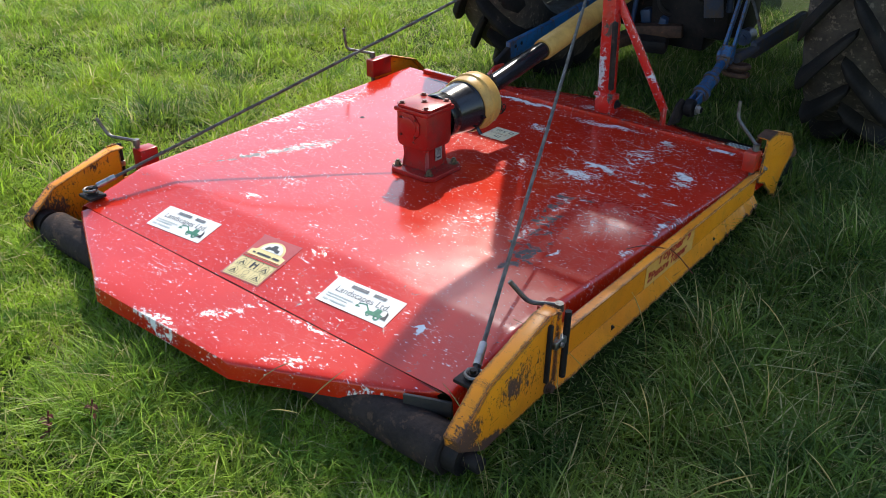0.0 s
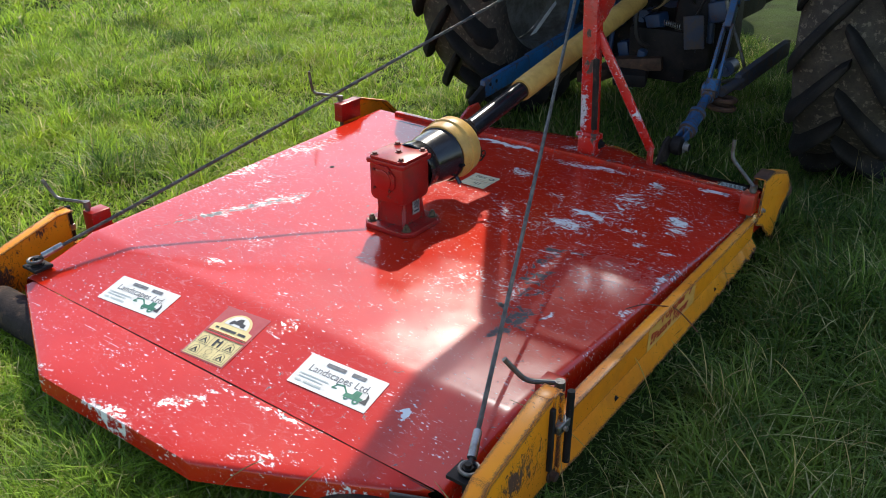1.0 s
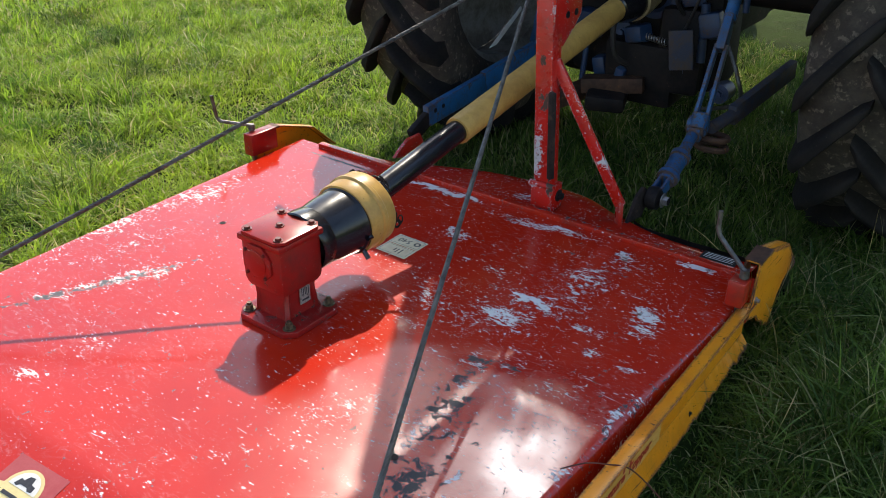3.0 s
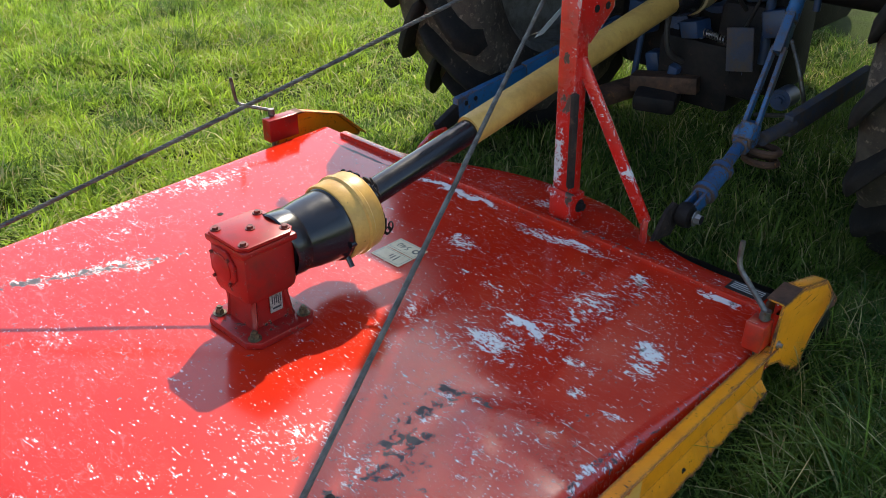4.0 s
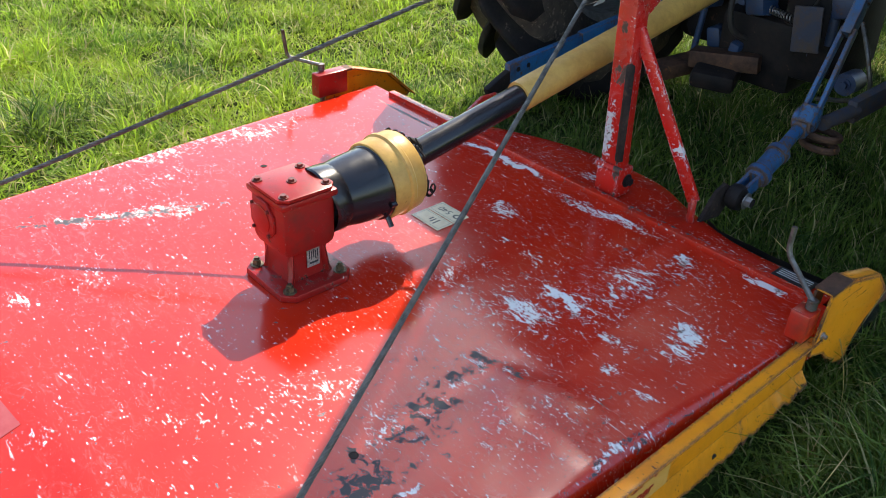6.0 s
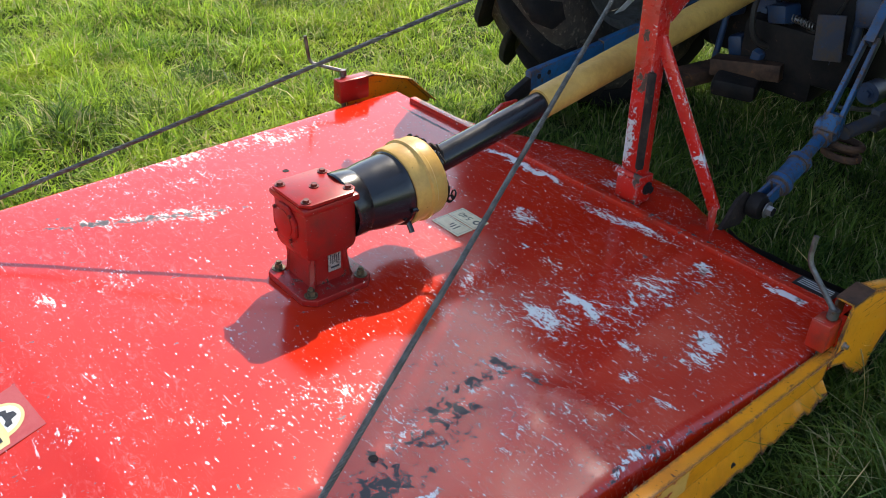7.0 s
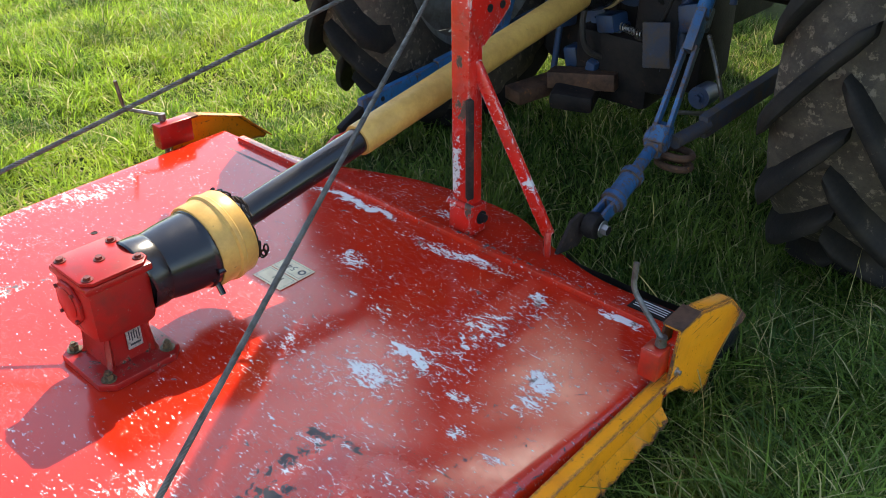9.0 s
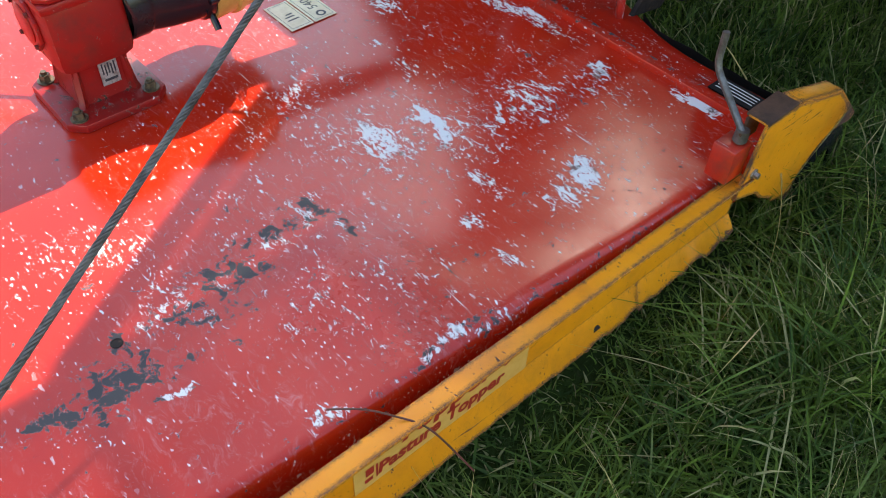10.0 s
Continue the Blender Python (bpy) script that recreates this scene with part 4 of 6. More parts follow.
def business_sticker(x, y, turn):
    m = on_strip(x, y, turn)
    bm = bmesh.new()
    w, h = 0.238, 0.102
    sheet(bm, w, h, m)
    s = part("sticker", bm, white_print, mower, "white advertising sticker with dark lettering and a green digger")
    up = m @ Matrix.Translation((0, 0, 0.0016))
    lettering("Landscapes Ltd.", 0.031, soft_ink, s, up @ Matrix.Translation((0.0, 0.009, 0)), narrow=0.95)
    for bar_at in ((-0.028, 0.034, 0.058, 0.011), (0.042, 0.034, 0.042, 0.011)):
        part("printed_bar", flat_bars(bmesh.new(), [bar_at], up), soft_ink, s, smooth=0)
    for bar_at in ((-0.095, -0.036, 0.018, 0.005), (-0.05, -0.036, 0.055, 0.005), (-0.06, -0.014, 0.09, 0.003), (-0.066, -0.023, 0.075, 0.003)):
        part("printed_bar", flat_bars(bmesh.new(), [bar_at], up), faint_ink, s, smooth=0)
    low = up @ Matrix.Translation((0.036, 0.006, 0)) @ Matrix.Diagonal((0.72, 0.72, 1, 1))
    part("digger_body", slab(bmesh.new(), [(0.005, -0.05), (0.07, -0.05), (0.08, -0.036), (0.062, -0.033), (0.06, -0.012), (0.036, -0.012), (0.033, -0.032), (0.008, -0.034)], 0.0002, low), green_ink, s, smooth=0)
    part("digger_arm", ink_line(bmesh.new(), [(0.012, -0.036), (-0.014, -0.014), (-0.04, -0.018), (-0.05, -0.036), (-0.034, -0.034)], 0.0055, low), green_ink, s, smooth=0)
    part("digger_bucket", slab(bmesh.new(), [(0.074, -0.05), (0.1, -0.052), (0.094, -0.02), (0.082, -0.008), (0.086, -0.03)], 0.0002, low), ink, s, smooth=0)
    for cx, r in ((0.02, 0.009), (0.06, 0.013)):
        part("digger_wheel", lathe(bmesh.new(), [(r, 0.0003), (r * 0.45, 0.0003)], low @ Matrix.Translation((cx, -0.052, 0)), 14), green_ink, s, smooth=0)


def dealer_sticker(x, y, turn):
    m = on_strip(x, y, turn) @ Matrix.Diagonal((0.89, 0.95, 1, 1))
    bm = bmesh.new()
    sheet(bm, 0.17, 0.2, m @ Matrix.Translation((0, 0.0, 0)), 0.0005)
    s = part("sticker", bm, clear_print, mower, "cream dealer and safety sticker with pictograms")
    up = m @ Matrix.Translation((0, 0, 0.0008))
    bm = bmesh.new()
    sheet(bm, 0.158, 0.088, up @ Matrix.Translation((0, -0.052, 0)), 0.0005)
    slab(bm, [(-0.075, 0.0), (0.075, 0.0), (0.075, 0.03)] + [(0.055 * math.cos(radians(a)), 0.035 + 0.05 * math.sin(radians(a))) for a in range(0, 181, 15)] + [(-0.075, 0.03)], 0.0005, up)
    part("cream_panel", bm, cream_print, s, smooth=0)
    top = up @ Matrix.Translation((0, 0, 0.0008))
    bm = bmesh.new()
    slab(bm, [(0.044 * math.cos(radians(a)), 0.038 + 0.04 * math.sin(radians(a))) for a in range(0, 181, 12)], 0.0004, top)
    part("badge", bm, white_print, s, smooth=0)
    tip = top @ Matrix.Translation((0, 0, 0.0007))
    bm = bmesh.new()
    slab(bm, [(-0.03, 0.042), (-0.022, 0.058), (-0.012, 0.056), (-0.006, 0.068), (0.01, 0.07), (0.014, 0.056), (0.028, 0.054), (0.03, 0.042), (0.018, 0.04), (0.01, 0.046), (-0.012, 0.046), (-0.02, 0.04)], 0.0003, tip)
    flat_bars(bm, [(-0.052, 0.018, 0.012, 0.006), (-0.008, 0.018, 0.06, 0.008), (0.045, 0.018, 0.03, 0.008)], tip, 0.0003)
    part("badge_picture", bm, ink, s, smooth=0)
    bm = bmesh.new()
    flat_bars(bm, [(0, -0.008, 0.158, 0.004), (0, 0.003, 0.15, 0.003)], tip, 0.0002)
    part("red_rules", bm, red_ink, s, smooth=0)
    bm = bmesh.new()
    lines = [(0, -0.013, 0.15, 0.0012), (0, -0.052, 0.15, 0.0012), (0, -0.092, 0.15, 0.0012)] + [(-0.075 + 0.05 * k, -0.052, 0.0012, 0.08) for k in range(4)]
    flat_bars(bm, lines, tip, 0.0003)
    part("grid", bm, ink, s, smooth=0)
    for k in range(6):
        at = tip @ Matrix.Translation((-0.05 + 0.05 * (k % 3), -0.033 - 0.039 * (k // 3), 0.0003))
        bm = bmesh.new()
        if k == 1:
            slab(bm, [(-0.012, -0.014), (-0.004, -0.014), (-0.004, 0.003), (0.008, 0.001), (0.008, -0.014), (0.013, -0.014), (0.013, 0.014), (0.008, 0.014), (0.008, 0.006), (-0.004, 0.008), (-0.004, 0.014), (-0.012, 0.014)], 0.0002, at)
        elif k == 4:
            lathe(bm, [(0.011, 0.0), (0.0095, 0.0)], at @ Matrix.Translation((0, 0.004, 0)), 16)
        else:
            ink_line(bm, [(-0.017, -0.013), (0.017, -0.013), (0.012, 0.006), (0.0, 0.015), (-0.012, 0.006), (-0.017, -0.013)], 0.0016, at)
            ink_line(bm, [(-0.008, -0.009), (0.001, 0.004), (0.004, -0.004), (0.010, -0.009)], 0.004, at)
        part("pictogram", bm, ink, s, smooth=0)
    lettering("STOP", 0.012, ink, s, tip @ Matrix.Translation((0, -0.086, 0.0004)))


def speed_sticker():
    m = Matrix.Translation((0.008, 0.446, DECK + deck_dent(0.008, 0.446) + 0.0018)) @ pose(0, 0, 0, 0, 0, 180)
    bm = bmesh.new()
    sheet(bm, 0.105, 0.055, m @ Matrix.Translation((0, -0.029, 0)))
    sheet(bm, 0.105, 0.055, m @ Matrix.Translation((0, 0.029, 0)))
    s = part("sticker", bm, yellowed_print, mower, "yellowed speed sticker")
    up = m @ Matrix.Translation((0, 0, 0.0014))
    lettering("540", 0.03, ink, s, up @ Matrix.Translation((0.012, -0.03, 0)))
    bm = bmesh.new()
    lathe(bm, [(0.011, 0.0), (0.006, 0.0)], up @ Matrix.Translation((-0.032, -0.03, 0)), 16)
    part("round_mark", bm, ink, s, smooth=0)
    for cy in (-0.029, 0.029):
        bars_each("border_line", [(0, cy + 0.022, 0.095, 0.001), (0, cy - 0.022, 0.095, 0.001), (-0.047, cy, 0.001, 0.044), (0.047, cy, 0.001, 0.044)], up, 0.0, ink, s)
    bars_each("printed_bar", [(-0.018, 0.029, 0.004, 0.028), (-0.006, 0.03, 0.004, 0.022), (0.004, 0.026, 0.004, 0.016)], up, 0.0, ink, s)


def ragged(a, b, n, size, seed):
    """A rust-eaten edge from a to b."""
    rng = random.Random(seed)
    out = []
    for k in range(1, n):
        t = k / n
        out.append((a[0] + (b[0] - a[0]) * t, a[1] + (b[1] - a[1]) * t + rng.uniform(-size, size * 0.6)))
    return out


def build_side(side):
    """A yellow side runner: a long folded board with a top flange, end plates fore and aft. The far one hangs lower."""
    s = side
    x = 0.922 * s
    rear_drop, front_drop = (0.0, 0.0) if s > 0 else (0.07, 0.08)
    low_by = 0.0 if s > 0 else 0.05
    ahead = 0.0 if s > 0 else 0.02

    def hang(name, bm, material, parent, label="", more=0.0):
        for v in bm.verts:
            v.co.z -= more + rear_drop + (front_drop - rear_drop) * min(max((v.co.y + 0.6) / 1.3, 0.0), 1.0)
        return part(name, bm, material, parent, label)

    runner = hang("side_runner", side_slab(bmesh.new(), [(-0.60, 0.13), (0.74, 0.13), (0.74, 0.227), (-0.60, 0.227)], 0.9115 * s - 0.0025, 0.005), yellow_paint, mower, "scuffed yellow side runner with a bent top flange", low_by)
    bm = bmesh.new()
    box(bm, (0.9165 * s, 0.068, 0.2305), (0.038, 1.345, 0.005), (-0.4, -14 * s, 0), 0.0015)
    hang("top_flange", bm, yellow_paint, runner, "sun-bleached yellow flange", low_by)
    bm = bmesh.new()
    low = [(-0.60, 0.082)] + ragged((-0.60, 0.080), (0.30, 0.082), 46, 0.004, 5 + s) + ragged((0.30, 0.082), (0.74, 0.10), 34, 0.013, 9 + s) + [(0.74, 0.105)]
    tops = [(y, 0.134) for y, _ in low]
    a = [bm.verts.new((0.914 * s, y, z)) for y, z in tops]
    b = [bm.verts.new((0.935 * s, y, z)) for y, z in low]
    a2 = [bm.verts.new((0.909 * s, y, z)) for y, z in tops]
    b2 = [bm.verts.new((0.930 * s, y, z)) for y, z in low]
    for p, q in ((a, b), (b, b2), (b2, a2)):
        for k in range(len(p) - 1):
            bm.faces.new((p[k], p[k + 1], q[k + 1], q[k]))
    hang("skid_face", bm, yellow_paint, runner, "kicked-out lower face with a rust-eaten edge", low_by)
    for y, z in ((0.375, 0.104), (-0.3, 0.104)):
        bm = bmesh.new()
        rod(bm, (0.917 * s, y, z + 0.004), (0.9265 * s, y, z), 0.0085, n=14)
        hang("bolt_hole", bm, black_steel, runner, "dark bolt hole", low_by)
    # rear end plate
    rear = [(-0.608, 0.318), (-0.66, 0.318), (-0.885, 0.255), (-0.99, 0.168), (-0.985, 0.14), (-0.90, 0.088), (-0.605, 0.098)]
    plate = hang("rear_end_plate", side_slab(bmesh.new(), rear, x + 0.006 * s - 0.003, 0.006, 0.001), yellow_paint, mower, "chipped yellow rear end plate")
    bm = bmesh.new()
    for (y0, z0), (y1, z1) in zip(rear[1:4], rear[2:5]):
        length = math.hypot(y1 - y0, z1 - z0)
        box(bm, (x - 0.014 * s, (y0 + y1) / 2, (z0 + z1) / 2 + 0.001), (0.042, length + 0.004, 0.005), (math.degrees(math.atan2(z1 - z0, y1 - y0)), 0, 0), 0.0015)
    box(bm, (x - 0.014 * s, -0.634, 0.318), (0.042, 0.05, 0.005), bevel=0.0015)
    hang("edge_flange", bm, yellow_paint, plate, "yellow edge flange")
    bm = bmesh.new()
    box(bm, (x + 0.014 * s, -0.622, 0.225), (0.014, 0.006, 0.2), bevel=0.002)
    box(bm, (x + 0.010 * s, -0.63, 0.225), (0.006, 0.036, 0.2), bevel=0.001)
    hang("slide_channel", bm, yellow_paint, plate, "yellow slide channel")
    part_slot = bmesh.new()
    box(part_slot, (x + 0.012 * s, -0.655, 0.218), (0.014, 0.012, 0.165), bevel=0.002)
    hang("slot", part_slot, black_steel, plate, "dark greasy slot")
    part_rod = bmesh.new()
    rod(part_rod, (x + 0.022 * s, -0.594, 0.315), (x + 0.022 * s, -0.594, 0.125), 0.0085, n=12)
    hang("slide_rod", part_rod, black_steel, plate, "dark steel slide rod")
    bm = bmesh.new()
    box(bm, (x + 0.02 * s, -0.615, 0.24), (0.016, 0.06, 0.022), bevel=0.003)
    hexbolt(bm, (x + 0.014 * s, -0.627, 0.24), 0.011, 0.012, (s, 0, 0), stud=0.01)
    hang("clamp_bolt", bm, steel, plate, "steel clamp bolt")
    bm = bmesh.new()
    hexbolt(bm, (x + 0.01 * s, -0.64, 0.112), 0.012, 0.014, (s, 0, 0))
    hang("pivot_bolt", bm, rusty, plate, "rusty pivot bolt")
    # front end plate with a rounded cut for the wheel
    arc = [(1.045 + 0.104 * math.cos(radians(a)), 0.084 + 0.104 * math.sin(radians(a))) for a in range(64, 185, 12)]
    front = [(0.70, 0.20), (0.712, 0.25), (0.715, 0.30), (0.722, 0.352), (0.82, 0.35), (0.985, 0.298), (1.105, 0.19)] + arc + [(0.945, 0.066), (0.925, 0.062), (0.905, 0.085), (0.872, 0.094), (0.85, 0.118), (0.81, 0.14), (0.78, 0.172)]
    front = [(y + ahead, z) for y, z in front]
    fore = hang("front_end_plate", side_slab(bmesh.new(), front, x + 0.006 * s - 0.003, 0.006, 0.001), yellow_paint, mower, "yellow front end plate with rusted edges")
    bm = bmesh.new()
    for (y0, z0), (y1, z1) in zip(front[3:6], front[4:7]):
        length = math.hypot(y1 - y0, z1 - z0)
        box(bm, (x - 0.010 * s, (y0 + y1) / 2, (z0 + z1) / 2 + 0.002), (0.036, length + 0.003, 0.005), (math.degrees(math.atan2(z1 - z0, y1 - y0)), 0, 0), 0.0015)
    hang("edge_flange", bm, yellow_paint, fore, "yellow edge flange")
    bm = bmesh.new()
    box(bm, (x - 0.011 * s, 0.764 + ahead, 0.3565), (0.044, 0.086, 0.007), (1.5, 0, 0), 0.002)
    box(bm, (x - 0.031 * s, 0.75 + ahead, 0.318), (0.006, 0.045, 0.05), bevel=0.001)
    hang("rusty_end", bm, rusty, fore, "rust-brown cut end of the flange")
    bm = bmesh.new()
    hexbolt(bm, (x + 0.009 * s, 0.737, 0.243), 0.0065, 0.009, (s, 0, 0))
    hang("plate_bolt", bm, steel, fore)
    if s < 0:
        return runner
    bm = bmesh.new()
    m = Matrix.Translation((x - 0.026 * s, 1.05, 0.092)) @ pose(0, 0, 0, 0, 90, 0)
    lathe(bm, [(0.03, -0.03), (0.072, -0.03), (0.085, -0.022), (0.089, 0.0), (0.085, 0.022), (0.072, 0.03), (0.03, 0.03)], m, 32, True)
    part("gauge_wheel", bm, black_plastic, mower, "small shiny black gauge wheel")
    return runner


def crank(foot, elbow, tip, side):
    bm = bmesh.new()
    f = Vector(foot)
    rod(bm, f + Vector((0, 0, -0.2)), f, 0.0085, n=12)
    c = part("crank_handle", bm, dull_steel, mower, "bent steel height-adjusting crank")
    bm = bmesh.new()
    rod(bm, f + Vector((0, 0, -0.012)), f + Vector((0, 0, 0.009)), 0.0125, 0.0115, 18)
    part("collar", bm, dull_steel, c)
    bm = bmesh.new()
    sweep(bm, rounded([f + Vector((0, 0, 0.004)), elbow, tip], 0.02), 0.0062, 10)
    part("handle", bm, dull_steel, c)
    return c


def crank_block(x, y, z, w=0.06, d=0.07, h=0.07):
    bm = bmesh.new()
    box(bm, (x, y, z), (w, d, h), bevel=0.004)
    part("crank_block", bm, gear_paint if x < 0 else red_paint, mower, "red welded crank block")


def build_roller():
    bm = bmesh.new()
    m = Matrix.Translation((-0.84, -0.93, 0.066)) @ pose(0, 0, 0, 0, 90, 0)
    lathe(bm, [(0.0001, 0), (0.054, 0), (0.06, 0.006), (0.06, 0.6), (0.0595, 1.2), (0.06, 1.70), (0.054, 1.705), (0.0001, 1.705)], m, 32)
    part("rear_roller", bm, roller_steel, mower, "rust-brown steel rear roller")
    for x in (-0.885, 0.885):
        bm = bmesh.new()
        rod(bm, (x - 0.02, -0.93, 0.072), (x + 0.02, -0.93, 0.072), 0.045, n=24)
        rod(bm, (x, -0.93, 0.072), (x + math.copysign(0.062, x), -0.93, 0.072), 0.02, n=16)
        part("roller_bearing", bm, black_steel, mower, "greasy black roller bearing")


def build_mast():
    base, top = Vector((0.195, 0.935, DECK)), Vector((0.147, 0.955, 0.985))
    m = Matrix.Translation(base) @ frame_along(base, top)
    length = (top - base).length
    bm = bmesh.new()
    w, d = 0.058, 0.056
    rings = []
    for t in (0.0, 1.0):
        c = base.lerp(top, t)
        rings.append([bm.verts.new(c + Vector((sx * w / 2, sy * d / 2, 0))) for sx, sy in ((-1, -1), (1, -1), (1, 1), (-1, 1))])
    for k in range(4):
        bm.faces.new((rings[0][k], rings[0][(k + 1) % 4], rings[1][(k + 1) % 4], rings[1][k]))
    bm.faces.new(rings[0][::-1])
    bm.faces.new(rings[1])
    bmesh.ops.bevel(bm, geom=list(bm.edges), offset=0.005, segments=2, affect="EDGES", profile=0.5)
    mast = part("headstock_mast", bm, mast_paint, mower, "upright red box-section mast with flaking paint")
    bm = bmesh.new()
    box(bm, (0.197, 0.933, DECK + 0.042), (0.074, 0.07, 0.085), bevel=0.004)
    rod(bm, (0.152, 0.905, DECK + 0.085), (0.24, 0.905, DECK + 0.085), 0.010, n=14)
    part("mast_foot", bm, mast_paint, mast, "red welded mast foot")
    bm = bmesh.new()
    bar_low, bar_high = Vector((0.2215, 0.908, 0.33)), Vector((0.204, 0.917, 0.60))
    bmesh.ops.create_cube(bm, size=1.0, matrix=Matrix.Translation((bar_low + bar_high) / 2) @ frame_along(bar_low, bar_high) @ Matrix.Diagonal((0.019, 0.019, (bar_high - bar_low).length, 1)))
    bmesh.ops.bevel(bm, geom=list(bm.edges), offset=0.004, segments=2, affect="EDGES", profile=0.5)
    part("rusty_seam", bm, roller_steel, mast, "rust-brown welded corner seam")
    bm = bmesh.new()
    hexbolt(bm, (0.234, 0.945, DECK + 0.045), 0.013, 0.013, (1, 0, 0))
    part("foot_nut", bm, black_steel, mast)
    bm = bmesh.new()
    plate = [(0.925, 0.72), (0.985, 0.72), (1.05, 0.77), (1.085, 0.80), (1.085, 1.02), (0.925, 1.02)]
    side_slab(bm, plate, 0.178, 0.012, 0.002)
    hole = part("top_link_plate", bm, mast_paint, mast, "red top-link plate with bolt holes")
    for y, z in ((1.0, 0.81), (1.03, 0.87), (1.0, 0.93), (1.05, 0.81), (1.05, 0.93)):
        bm = bmesh.new()
        rod(bm, (0.1885, y, z), (0.192, y, z), 0.0105, n=14)
        part("bolt_hole", bm, black_steel, hole, "dark bolt hole")
    bm = bmesh.new()
    box(bm, (0.105, 0.945, 0.985), (0.15, 0.075, 0.03), (0, 3, 0), 0.003)
    box(bm, (0.16, 0.97, 1.02), (0.06, 0.13, 0.05), bevel=0.004)
    part("mast_head", bm, mast_paint, mast, "red mast head with rusty cut end")
    bm = bmesh.new()
    a, b, c = Vector((0.188, 0.955, 0.68)), Vector((0.425, 0.985, 0.275)), Vector((0.43, 0.98, 0.2))
    for p, q in ((a, b), (b, c)):
        mid = (p + q) / 2
        box_m = Matrix.Translation(mid) @ frame_along(p, q) @ Matrix.Diagonal((0.015, 0.034, (q - p).length + 0.012, 1))
        bmesh.ops.create_cube(bm, size=1.0, matrix=box_m)
    bmesh.ops.bevel(bm, geom=list(bm.edges), offset=0.003, segments=2, affect="EDGES", profile=0.5)
    part("brace", bm, mast_paint, mast, "red flat-bar brace")
    bm = bmesh.new()
    side_slab(bm, [(1.0, 0.21), (1.10, 0.195), (1.14, 0.235), (1.135, 0.275), (1.10, 0.297), (1.06, 0.285)], 0.44, 0.012, 0.002)
    part("hitch_bracket", bm, roller_steel, mast, "rust-brown lower hitch bracket")
    bm = bmesh.new()
    side_slab(bm, [(0.95, 0.22), (1.08, 0.19), (1.12, 0.235), (1.10, 0.27), (1.03, 0.27), (0.985, 0.245)], -0.45, 0.012, 0.002)
    part("hitch_bracket", bm, mast_paint, mast, "red lower hitch bracket")


def wire_rope(a, b, label):
    """A taut rope of six twisted strands with a sleeve and an eye at its lower end."""
    a, b = Vector(a), Vector(b)
    d = (b - a).normalized()
    side = d.orthogonal().normalized()
    up = d.cross(side)
    length = (b - a).length
    bm = bmesh.new()
    n = int(length / 0.006)
    for s in range(6):
        pts = []
        for k in range(n + 1):
            t = k / n
            w = 2 * math.pi * (t * length / 0.055 + s / 6)
            sag = Vector((0, 0, -0.006 * 4 * t * (1 - t)))
            pts.append(a + (b - a) * t + sag + 0.0037 * (math.cos(w) * side + math.sin(w) * up))
        sweep(bm, pts, 0.0021, 5)
    rope = part("wire_rope", bm, rope_steel, mower, label, 60)
    bm = bmesh.new()
    rod(bm, a + d * 0.02, a + d * 0.085, 0.0105, 0.0095, 14)
    part("sleeve", bm, steel, rope, "crimped metal sleeve")
    bm = bmesh.new()
    flat = Vector((d.x, d.y, 0)).normalized()
    over = Vector((-flat.y, flat.x, 0))
    c = a - d * 0.004
    sweep(bm, [c + 0.02 * (math.cos(t) * flat + math.sin(t) * over) for t in (2 * math.pi * k / 20 for k in range(20))], 0.005, 8, True)
    part("rope_eye", bm, dull_steel, rope)
    return rope


rope_steel = speckled("rope_steel", (0.15, 0.14, 0.125), (0.06, 0.052, 0.045), 0.5, 0.4, 40.0, (0.09, 0.05, 0.03), 0.62)


def anchor(x, y, z):
    bm = bmesh.new()
    box(bm, (x, y, z - 0.006), (0.07, 0.06, 0.01), bevel=0.002)
    hexbolt(bm, (x, y, z), 0.0135, 0.014, stud=0.01)
    rod(bm, (x, y, z - 0.05), (x, y, z), 0.012, n=12)
    part("rope_anchor", bm, black_steel, mower, "bolted steel rope anchor")


